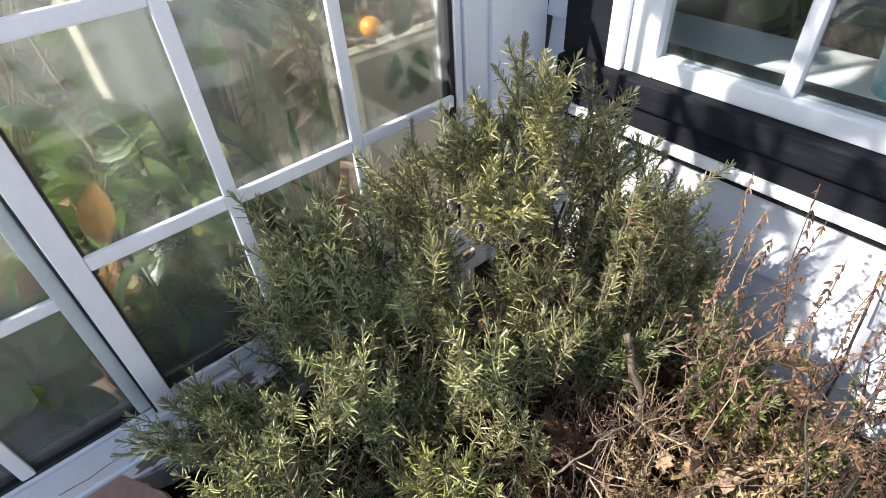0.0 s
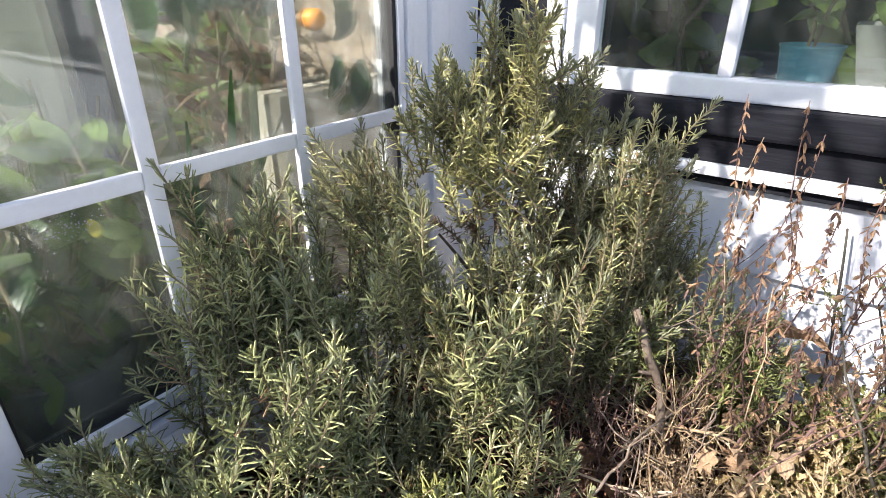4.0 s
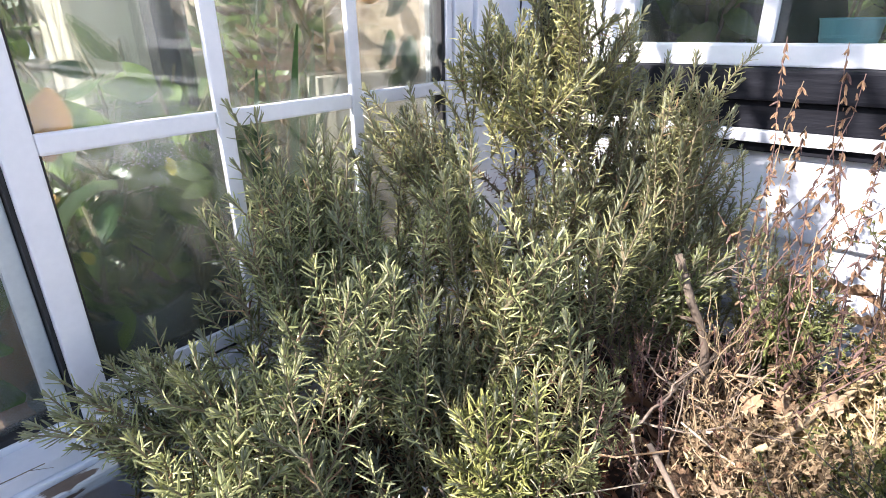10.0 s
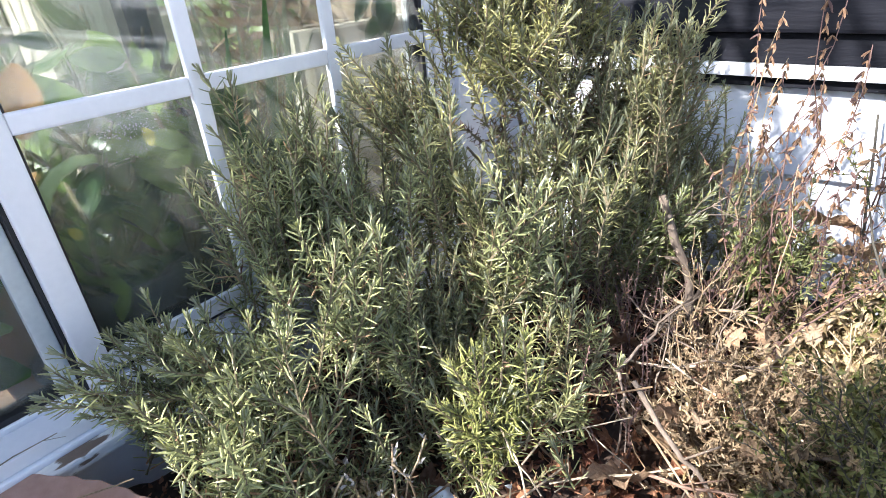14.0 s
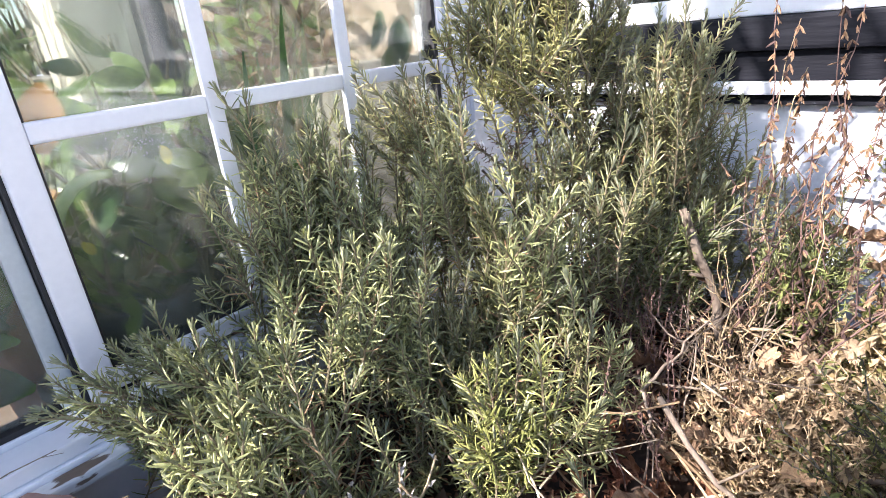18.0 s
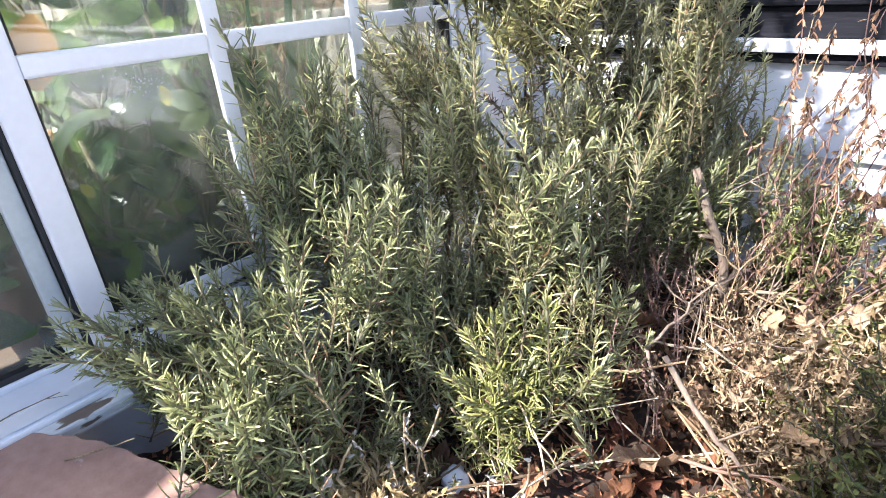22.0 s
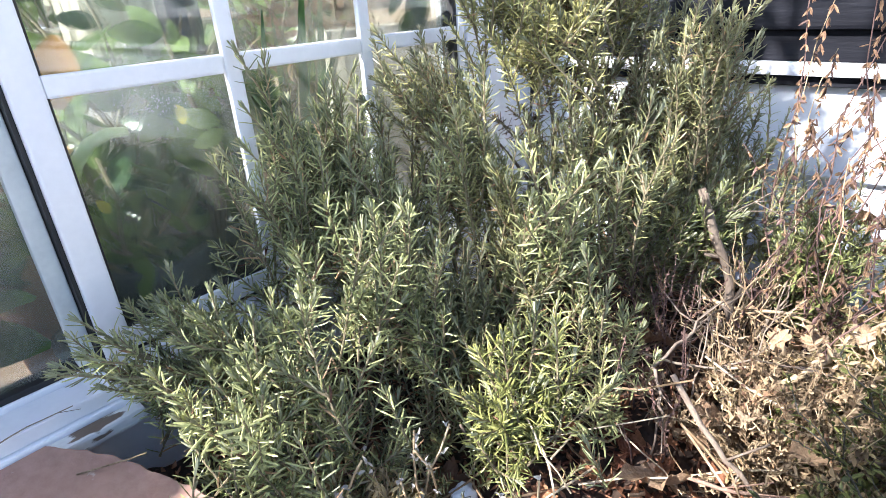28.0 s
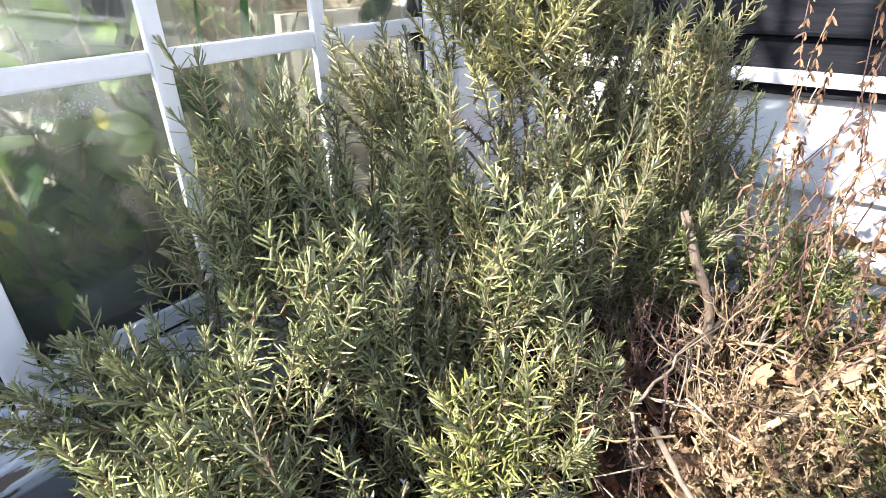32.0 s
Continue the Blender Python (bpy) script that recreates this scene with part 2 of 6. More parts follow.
HERB_GREEN = surface("herb_green_leaf", (0.065, 0.075, 0.02), (0.24, 0.24, 0.075), 50, 0.6, 0.1, thin=0.25, vary="island", spread=0.25)
SILVER = surface("silver_leaf", (0.30, 0.27, 0.24), (0.50, 0.46, 0.42), 60, 0.85, 0.4, vary="object")
PURPLE_STEM = surface("purple_brown_stem", (0.075, 0.04, 0.038), (0.22, 0.135, 0.11), 60, 0.8, 0.3)
BROWN_FERN = surface("brown_fern_leaf", (0.06, 0.035, 0.02), (0.24, 0.145, 0.08), 40, 0.7, 0.2, thin=0.25, vary="object", spread=0.25)
RED_TWIG = surface("red_brown_twig", (0.16, 0.085, 0.06), (0.36, 0.24, 0.18), 60, 0.85, 0.5)
DARK_STEM = surface("dark_stem", (0.03, 0.028, 0.022), (0.10, 0.09, 0.07), 40, 0.8, 0.5)
BROAD = surface("broad_leaf", (0.055, 0.105, 0.022), (0.22, 0.32, 0.08), 25, 0.35, 0.2, 4, thin=0.4, vary="object", spread=0.25)
# lit copy of the broad leaf: sunlight behind the panes put into the colour
BROAD_LIT = surface("lit_broad_leaf", (0.09, 0.15, 0.045), (0.27, 0.36, 0.13), 25, 0.35, 0.2, 4, thin=0.5, vary="object", spread=0.25)
BROAD_DARK = surface("citrus_leaf", (0.018, 0.05, 0.02), (0.06, 0.12, 0.04), 25, 0.3, 0.2, 4, thin=0.2, vary="object", spread=0.2)
BROAD_YELLOW = surface("yellowed_leaf", (0.33, 0.16, 0.035), (0.50, 0.29, 0.08), 25, 0.5, 0.4, 4, thin=0.2, vary="object")
BROAD_FADED = surface("fading_leaf", (0.32, 0.28, 0.04), (0.52, 0.46, 0.08), 25, 0.5, 0.2, 4, thin=0.35, vary="object")
PALE_STEM = surface("pale_green_stem", (0.36, 0.43, 0.17), (0.54, 0.60, 0.30), 40, 0.5, 0.2)
ORANGE = surface("orange_peel", (0.75, 0.25, 0.02), (0.85, 0.36, 0.03), 60, 0.4, 0.3, 8)
TERRACOTTA = surface("terracotta", (0.33, 0.17, 0.10), (0.48, 0.28, 0.18), 14, 0.85, 0.4)
TEAL = surface("teal_glaze", (0.12, 0.34, 0.43), (0.18, 0.44, 0.53), 14, 0.35, 0.1)
PLANTER = surface("grey_planter", (0.10, 0.105, 0.095), (0.16, 0.165, 0.15), 12, 0.7, 0.3)
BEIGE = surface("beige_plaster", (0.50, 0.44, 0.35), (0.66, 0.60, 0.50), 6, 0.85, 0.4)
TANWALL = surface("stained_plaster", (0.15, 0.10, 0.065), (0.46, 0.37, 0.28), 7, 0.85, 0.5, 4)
CONCRETE = surface("concrete_block", (0.34, 0.31, 0.26), (0.50, 0.46, 0.38), 10, 0.9, 0.5)
# near-black: the unlit room's dimness is put into this wall colour
DARKWALL = surface("dim_painted_wall", (0.030, 0.036, 0.045), (0.06, 0.068, 0.08), 5, 0.8, 0.2)
TILE = surface("room_floor", (0.14, 0.10, 0.07), (0.28, 0.21, 0.15), 8, 0.7, 0.2)
# yard out of view: snow patches added to throw light back at the frames
LAWN = surface("unseen_bounce_yard", (0.10, 0.09, 0.05), (0.24, 0.20, 0.12), 1.5, 0.95, 0.5, spots=((0.84, 0.86, 0.9), 2.5, 0.44))

# ---- building helpers ----


def mesh_object(name, verts, faces, mats, parent=None, label="", slots=None, smooth=False):
    me = bpy.data.meshes.new(name)
    me.from_pydata(verts, [], faces)
    for m in mats:
        me.materials.append(m)
    if slots is not None:
        me.polygons.foreach_set("material_index", slots)
    if smooth:
        me.polygons.foreach_set("use_smooth", [True] * len(faces))
    me.update()
    ob = new(name, me)
    if parent:
        ob.parent = parent
    if label:
        tagged(ob, label)
    return ob


def part(name, bm, material, parent=None, label="", smooth=False):
    me = bpy.data.meshes.new(name)
    for f in bm.faces:
        f.smooth = smooth
    bm.to_mesh(me)
    bm.free()
    me.materials.append(material)
    ob = new(name, me)
    if parent:
        ob.parent = parent
    if label:
        tagged(ob, label)
    return ob


def holder(name, at, label, category, group="", kind=""):
    ob = new(name)
    ob.empty_display_size = 0.05
    ob.location = at
    return tagged(ob, label, category, group, kind)


def box(name, lo, hi, material, parent=None, bevel=0.002, label="", shear=0.0):
    """A block between two corners, its edges rounded; shear tips its top outwards in -y."""
    bm = bmesh.new()
    bmesh.ops.create_cube(bm, size=1)
    mid = [(a + b) / 2 for a, b in zip(lo, hi)]
    off = parent.location if parent else Vector((0, 0, 0))
    for v in bm.verts:
        v.co = Vector([v.co[i] * (hi[i] - lo[i]) + mid[i] for i in range(3)]) - off
    if bevel:
        bmesh.ops.bevel(bm, geom=list(bm.edges), offset=bevel, segments=2, affect="EDGES", profile=0.6)
    ob = part(name, bm, material, parent, label)
    return ob


def tube(points, radii, sides=6):
    """Vertices and faces of a tapered tube along points."""
    verts, faces = [], []
    for i, p in enumerate(points):
        p = Vector(p)
        d = Vector(points[min(i + 1, len(points) - 1)]) - Vector(points[max(i - 1, 0)])
        q = d.to_track_quat("Z", "Y")
        for k in range(sides):
            a = 2 * math.pi * k / sides
            verts.append(p + q @ Vector((math.cos(a) * radii[i], math.sin(a) * radii[i], 0)))
    for i in range(len(points) - 1):
        for k in range(sides):
            a, b = i * sides + k, i * sides + (k + 1) % sides
            faces.append((a, b, b + sides, a + sides))
    n = len(verts)
    faces.append(tuple(range(sides - 1, -1, -1)))
    faces.append(tuple(range(n - sides, n)))
    return verts, faces


def wander(rng, start, end, steps, amount):
    """Points from start to end, swaying a little."""
    s, e = Vector(start), Vector(end)
    drift, out = Vector((0, 0, 0)), []
    for i in range(steps + 1):
        u = i / steps
        if 0 < i < steps:
            drift = drift + Vector([rng.uniform(-1, 1) for _ in range(3)]) * amount
        out.append(s.lerp(e, u) + drift * math.sin(math.pi * u))
    return out


def broad(base, way, side, length, width, bend, verts, faces, fold=0.25, steps=5, wave=0.0):
    """A broad leaf with a midrib, pointed at the tip: adds to verts and faces."""
    n = len(verts)
    up = way.cross(side).normalized()
    for i in range(steps + 1):
        u = i / steps
        h = width / 2 * max(0.02, math.sin(math.pi * min(1, u * 0.93 + 0.04)) ** 0.8)
        c = base + way * length * u - up * bend * length * u * u
        r = wave * h * math.sin(u * 17)
        verts.extend((c - side * h + up * (h * fold + r), c, c + side * h + up * (h * fold - r)))
    for i in range(steps):
        a = n + 3 * i
        faces.append((a, a + 1, a + 4, a + 3))
        faces.append((a + 1, a + 2, a + 5, a + 4))


def aim(direction, spin):
    """Turns +z to direction, after a spin about z."""
    return Vector(direction).to_track_quat("Z", "Y").to_matrix().to_4x4() @ Matrix.Rotation(spin, 4, "Z")


def placed(mesh, name, at, direction, spin, scale, parent, off=None):
    ob = new(name, mesh)
    ob.parent = parent
    off = off or (parent.location if parent else Vector((0, 0, 0)))
    ob.matrix_basis = Matrix.Translation(Vector(at) - off) @ aim(direction, spin) @ Matrix.Diagonal((scale, scale, scale, 1))
    return ob

# ---- ground ----


def spread_axis(lo, hi, step, far):
    near = list(np.arange(lo, hi + step / 2, step))
    out, d = [], step
    edge = hi
    while edge < far:
        d *= 1.6
        edge += d
        out.append(edge)
    return [-(e - hi) + lo for e in reversed(out)] + near + out


def ground_height(x, y):
    near = max(0.0, 1 - max(abs(x - 0.5), abs(y + 0.6)) / 1.6)
    h = 0.028 * noise.noise((x * 6, y * 6, 0.3)) + 0.012 * noise.noise((x * 22, y * 22, 1.7)) + 0.005 * noise.noise((x * 70, y * 70, 4.1))
    return h * min(1, near * 2) - 0.004


gx, gy = spread_axis(-0.1, 1.4, 0.0125, 400), spread_axis(-1.5, 0.1, 0.0125, 400)
gverts = [(x, y, ground_height(x, y)) for y in gy for x in gx]
nx = len(gx)
gfaces = [(j * nx + i, j * nx + i + 1, (j + 1) * nx + i + 1, (j + 1) * nx + i) for j in range(len(gy) - 1) for i in range(nx - 1)]
# slot 1 is the added bright yard beyond the soil bed
gslots = [1 if gx[i] > 1.5 or gy[j] < -1.8 else 0 for j in range(len(gy) - 1) for i in range(nx - 1)]
ground = tagged(mesh_object("ground", gverts, gfaces, [SOIL, LAWN], slots=gslots, smooth=True), "dark red-brown soil bed strewn with dry litter", "ground", kind="structure")

# ---- sunroom side: two glazed panels, plane x = 0 ----
window_1 = holder("window_1", (0, -0.58, 0.1), "white-framed glazed sunroom panel with narrow muntins", "window", kind="structure")
Y0, Y1, ZB, ZT = -0.932, -0.252, 0.178, 2.06
box("stile", (-0.035, -0.932, 0.10), (0.006, -0.900, 2.1), WHITE, window_1, 0.003)
box("gasket", (-0.030, -0.900, 0.17), (-0.001, -0.8965, 2.06), GASKET, window_1, 0.001)
box("gasket", (-0.030, -0.9365, 0.105), (-0.002, -0.932, 2.06), GASKET, window_1, 0.001)
box("rail", (-0.035, -0.900, 0.150), (0.003, -0.243, 0.176), WHITE, window_1, 0.002)
# dark strip put in for the shadow under the rail
box("rail_shadow_gap", (-0.03, -0.90, 0.141), (-0.006, -0.243, 0.150), GASKET, window_1, 0)
box("gasket", (-0.028, -0.8965, 0.176), (-0.003, -0.25, 0.180), GASKET, window_1, 0)
box("top_rail", (-0.035, -0.900, 2.06), (0.003, -0.243, 2.1), WHITE, window_1, 0.002)
for y in (-0.693, -0.468):
    box("muntin", (-0.004, y - 0.011, 0.176), (0.006, y + 0.011, 2.06), WHITE, window_1, 0.0035)
BARS = [0.464 + 0.292 * k for k in range(6)]
for z in BARS:
    ys = [-0.900, -0.704, -0.682, -0.479, -0.457, -0.252]
    for a, b in zip(ys[::2], ys[1::2]):
        box("muntin", (-0.004, a, z - 0.0115), (0.006, b, z + 0.0115), WHITE, window_1, 0.0035)
rows = [0.178] + BARS + [2.06]
for z0, z1 in zip(rows, rows[1:]):
    for a, b in ((-0.90, -0.693), (-0.693, -0.468), (-0.468, -0.252)):
        pane = box("pane", (-0.014, a, z0), (-0.010, b, z1), GLASS_A, window_1, 0)
        pane.visible_shadow = False

window_2 = holder("window_2", (-0.03, -1.5, 0.1), "white glazed sunroom door panel set back behind the next", "window", kind="structure")
box("rail", (-0.06, -2.2, 0.095), (-0.018, -0.937, 0.138), WHITE, window_2, 0.002)
box("gasket", (-0.05, -2.2, 0.138), (-0.021, -0.937, 0.146), GASKET, window_2, 0.001)
box("stile", (-0.030, -0.958, 0.146), (-0.015, -0.9375, 2.06), ALU, window_2, 0.002, "grey-green metal edge")
box("top_rail", (-0.06, -2.2, 2.06), (-0.018, -0.937, 2.1), WHITE, window_2, 0.002)
for y in (-1.125, -1.35, -1.575, -1.80, -2.025):
    box("muntin", (-0.026, y - 0.010, 0.146), (-0.016, y + 0.010, 2.06), WHITE, window_2, 0.0035)
bars2 = [0.413 + 0.292 * k for k in range(6)]
cols2 = [-2.2, -2.025, -1.80, -1.575, -1.35, -1.125, -0.937]
for z in bars2:
    for a, b in zip(cols2, cols2[1:]):
        box("muntin", (-0.026, a + 0.010, z - 0.0105), (-0.016, b - 0.010, z + 0.0105), WHITE, window_2, 0.0035)
rows = [0.146] + bars2 + [2.06]
for z0, z1 in zip(rows, rows[1:]):
    for a, b in zip(cols2, cols2[1:]):
        pane = box("pane", (-0.036, a, z0), (-0.032, b, z1), GLASS_C, window_2, 0)
        pane.visible_shadow = False

sill_1 = holder("window_sill_1", (0.02, -1.1, 0.05), "white wooden sill with flaking paint under the glazed panels", "sill", kind="structure")
box("board", (-0.016, -2.2, 0.112), (0.034, -0.937, 0.132), WHITE, sill_1, 0.003)
box("apron", (-0.016, -2.2, 0.092), (0.040, -0.925, 0.1115), WHITE, sill_1, 0.003)
box("nosing", (0.0405, -2.2, 0.088), (0.064, -0.925, 0.106), CHIPPED, sill_1, 0.004, "flaking white paint over bare wood")
box("board", (-0.03, -0.937, 0.118), (0.010, -0.243, 0.140), WHITE, sill_1, 0.003)
box("riser", (-0.03, -2.2, -0.06), (0.040, -0.243, 0.0875), WHITE, sill_1, 0.003, "white riser board in blue shade")
box("ledge", (-0.03, -0.9245, 0.088), (0.046, -0.243, 0.1175), CHIPPED, sill_1, 0.004)

# corner post and casings between the glazed panel and the house wall
casing = holder("corner_casing", (0, -0.12, 0.0), "white painted wooden corner casing with stepped mouldings", "casing", kind="structure")
box("gasket", (-0.03, -0.2525, 0.178), (-0.001, -0.243, 2.06), GASKET, casing, 0.001)
box("jamb", (-0.05, -0.243, 0.02), (0.004, -0.228, 2.3), WHITE, casing, 0.002)
box("jamb_groove", (-0.05, -0.228, 0.02), (-0.006, -0.222, 2.3), ALU, casing, 0)
box("jamb", (-0.05, -0.222, 0.02), (0.007, -0.206, 2.3), WHITE, casing, 0.003)
box("board", (-0.05, -0.206, 0.0), (0.000, -0.158, 2.3), WHITE, casing, 0.002)
box("board", (-0.05, -0.158, 0.0), (0.010, -0.105, 2.3), WHITE, casing, 0.003)
box("board", (-0.05, -0.105, 0.0), (0.003, 0.0, 2.3), WHITE, casing, 0.002)

# ---- house side, plane y = 0 ----
wall_east = holder("wall_house", (0.8, 0.06, 0.0), "white painted lap siding on the house wall, bluish shade tinted into its colour", "wall", kind="structure")
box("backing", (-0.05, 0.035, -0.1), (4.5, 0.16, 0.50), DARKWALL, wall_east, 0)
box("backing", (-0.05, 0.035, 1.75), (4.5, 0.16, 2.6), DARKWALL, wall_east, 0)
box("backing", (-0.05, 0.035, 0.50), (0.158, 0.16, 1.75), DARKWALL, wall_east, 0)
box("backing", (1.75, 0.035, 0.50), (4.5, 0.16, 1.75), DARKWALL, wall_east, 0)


def lap_board(x0, x1, z0, z1, top_y=0.018, foot_y=-0.002):
    """One siding board: thin at the top, proud at its lower edge."""
    off = wall_east.location
    n = 14
    verts, faces = [], []
    for i in range(n + 1):
        x = x0 + (x1 - x0) * i / n
        w = 0.0008 * noise.noise((x * 3, z0 * 9, 0.0))
        for y, z in ((foot_y + 0.0015 + w, z0), (foot_y + w, z0 + 0.002), (top_y, z1), (0.034, z1), (0.034, z0)):
            verts.append(Vector((x, y, z)) - off)
    for i in range(n):
        for k in range(5):
            a, b = i * 5 + k, i * 5 + (k + 1) % 5
            faces.append((a, a + 5, b + 5, b))
    faces.append((0, 1, 2, 3, 4))
    faces.append(tuple(n * 5 + k for k in (4, 3, 2, 1, 0)))
    return mesh_object("siding_board", verts, faces, [SIDING], wall_east)


for z0, z1 in ((-0.08, 0.068), (0.069, 0.217), (0.218, 0.362)):
    lap_board(0.004, 4.5, z0, z1 + 0.012 if z1 < 0.3 else z1)
for k in range(12):
    lap_board(0.004, 0.054, 0.41 + 0.147 * k, 0.41 + 0.147 * k + 0.158)
for k in range(6):
    lap_board(0.16, 4.5, 1.76 + 0.147 * k, 1.76 + 0.147 * k + 0.158)

trim = holder("window_trim", (0.7, 0.0, 0.36), "black weathered wooden sill boards over a white ledge", "trim", kind="structure")
box("dark_strip", (0.004, -0.001, 0.3625), (4.5, 0.033, 0.379), BLACK, trim, 0.002, "dark blue-black painted strip")
box("ledge", (0.004, -0.016, 0.380), (4.5, 0.033, 0.401), WHITE, trim, 0.003, "white painted ledge with chipped edge")
box("sill_board", (0.055, -0.010, 0.4015), (4.5, 0.033, 0.4485), BLACK, trim, 0.003)
box("sill_board", (0.055, -0.026, 0.449), (4.5, 0.033, 0.500), BLACK, trim, 0.006, "cracked black paint on old wood")
box("side_board", (0.055, -0.008, 0.5005), (0.157, 0.033, 1.76), BLACK, trim, 0.003, "upright black board beside the window")
box("casing", (0.1575, -0.014, 0.5005), (0.191, 0.033, 1.76), WHITE, trim, 0.003)
box("casing", (1.715, -0.014, 0.5005), (1.75, 0.033, 1.76), WHITE, trim, 0.003)

window_3 = holder("window_3", (0.9, 0.0, 0.5), "white wooden house window with upright muntins", "window", kind="structure")
box("stile", (0.1915, -0.004, 0.5005), (0.250, 0.033, 1.76), WHITE, window_3, 0.003)
box("stile", (1.66, -0.004, 0.5005), (1.7145, 0.033, 1.76), WHITE, window_3, 0.003)
box("rail", (0.2505, -0.004, 0.5005), (1.6595, 0.033, 0.536), WHITE, window_3, 0.004, "white bottom rail")
box("rail", (0.2505, -0.004, 1.70), (1.6595, 0.033, 1.76), WHITE, window_3, 0.003)
xs = (0.2505, 0.468, 0.704, 0.940, 1.176, 1.412, 1.6595)
for x in xs[1:-1]:
    box("muntin", (x - 0.011, 0.0, 0.536), (x + 0.011, 0.028, 1.70), WHITE, window_3, 0.004)
for a, b in zip(xs, xs[1:]):
    pane = box("pane", (a, 0.016, 0.536), (b, 0.020, 1.70), GLASS_B, window_3, 0)
    pane.visible_shadow = False

# condensation in the hazy pane's upper middle
verts, faces = [], []
rng = random.Random(15)
for k in range(150):
    y, z, r = rng.gauss(-0.795, 0.022), rng.gauss(0.432, 0.009), rng.uniform(0.0004, 0.0011)
    n = len(verts)
    verts.append(Vector((r * 0.7 - 0.0098, y, z)))
    for ring, deep in ((0.7, 0.5), (1.0, 0.0)):
        verts.extend(Vector((r * deep - 0.0098, y + r * ring * math.cos(a * 1.0472), z + r * ring * math.sin(a * 1.0472))) for a in range(6))
    for a in range(6):
        b = (a + 1) % 6
        faces.append((n, n + 1 + a, n + 1 + b))
        faces.append((n + 1 + a, n + 7 + a, n + 7 + b, n + 1 + b))
tagged(mesh_object("water_droplets", verts, faces, [DROPLET], smooth=True), "patch of fine condensation droplets on the pane", "water", kind="stuff")

# ---- behind the glass: sunroom and room ----
shell = holder("sunroom_shell", (-1.2, -1.0, 0.0), "beige plastered sunroom with a tiled floor", "room", kind="structure")
box("floor", (-2.3, -3.0, -0.06), (-0.08, 0.52, 0.06), TILE, shell, 0)
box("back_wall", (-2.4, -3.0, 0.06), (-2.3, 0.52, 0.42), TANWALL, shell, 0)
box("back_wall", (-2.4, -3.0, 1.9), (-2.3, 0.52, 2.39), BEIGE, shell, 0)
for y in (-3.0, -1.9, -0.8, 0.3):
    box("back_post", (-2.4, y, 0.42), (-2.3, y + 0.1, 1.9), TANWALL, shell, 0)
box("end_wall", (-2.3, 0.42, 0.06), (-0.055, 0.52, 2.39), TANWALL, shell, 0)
box("door_side_wall", (-0.08, -3.0, 0.0), (0.0, -2.201, 2.0995), WHITE, shell, 0)
box("beam", (-0.12, -3.0, 2.1), (0.0, 0.16, 2.3), WHITE, shell, 0)
roof = box("roof_pane", (-2.4, -3.0, 2.40), (0.0, 0.16, 2.41), GLASS_B, shell, 0)
roof.visible_shadow = False
box("pillar", (-0.42, -0.75, 0.06), (-0.30, -0.637, 1.05), BEIGE, shell, 0.008)
box("pillar", (-0.40, -0.632, 0.06), (-0.32, -0.555, 1.05), DARKWALL, shell, 0.004)
box("low_wall", (-0.36, -0.29, 0.06), (-0.32, 0.42, 0.47), BEIGE, shell, 0.004)
box("low_wall", (-1.25, -1.9, 0.06), (-1.0, 0.0, 0.50), CONCRETE, shell, 0.015)
tagged(box("snowy_yard", (-40, -40, 0.0), (-2.5, 40, 0.02), SNOW, None, 0), "old snow covering the yard beyond the sunroom", "snow", kind="structure")
room = holder("room_shell", (1.5, 1.3, 0.0), "plastered room behind the house window, dimness put into its dark colour", "room", kind="structure")
# floor and walls share the darkened colour, which stands in for a dim room
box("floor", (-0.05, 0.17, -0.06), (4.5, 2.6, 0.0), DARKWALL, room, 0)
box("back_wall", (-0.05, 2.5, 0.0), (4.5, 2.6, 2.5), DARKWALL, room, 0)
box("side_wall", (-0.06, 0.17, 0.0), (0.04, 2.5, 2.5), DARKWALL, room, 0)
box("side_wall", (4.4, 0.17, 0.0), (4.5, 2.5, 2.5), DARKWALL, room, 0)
ceiling = tagged(box("ceiling", (-0.05, 0.0, 2.6), (4.5, 2.6, 2.66), WHITE, None, 0), "plain white ceiling", "ceiling", kind="structure")
tagged(box("window_board", (0.04, 0.17, 0.470), (1.9, 0.36, 0.488), WHITE, None, 0.003), "white painted inner window board", "shelf", kind="structure")

# ---- unseen evergreen hedge, added to darken what the house window mirrors ----
rng = random.Random(88)
verts, faces = [], []
COLS, ROWS = 90, 14
for j in range(ROWS + 1):
    for i in range(COLS + 1):
        x, z = -9 + 18 * i / COLS, 1.9 * j / ROWS
        bulge = 0.25 * noise.noise((x * 0.9, z * 0.9, 1.0)) + 0.12 * noise.noise((x * 3, z * 3, 4.0))
        verts.append(Vector((x, -6.6 + bulge - 0.25 * (j / ROWS) ** 3, z + 0.25 * noise.noise((x * 1.3, 7.0, 0.0)) * j / ROWS)))
for j in range(ROWS):
    for i in range(COLS):
        k = j * (COLS + 1) + i
        faces.append((k, k + 1, k + COLS + 2, k + COLS + 1))
for k in range(5000):
    p = verts[rng.randrange((ROWS + 1) * (COLS + 1))]
    w = Vector((rng.uniform(-1, 1), rng.uniform(-0.2, 1), rng.uniform(-0.3, 1))).normalized()
    broad(p + Vector((rng.uniform(-0.1, 0.1), 0.01, rng.uniform(-0.09, 0.09))), w, w.orthogonal().normalized(), rng.uniform(0.05, 0.12), rng.uniform(0.025, 0.05), rng.uniform(-0.4, 0.4), verts, faces, steps=2)
tagged(mesh_object("garden_hedge", verts, faces, [BROAD_DARK]), "unseen dark evergreen hedge added to darken the window's reflection", "hedge", kind="structure")

# ---- flagstone ----


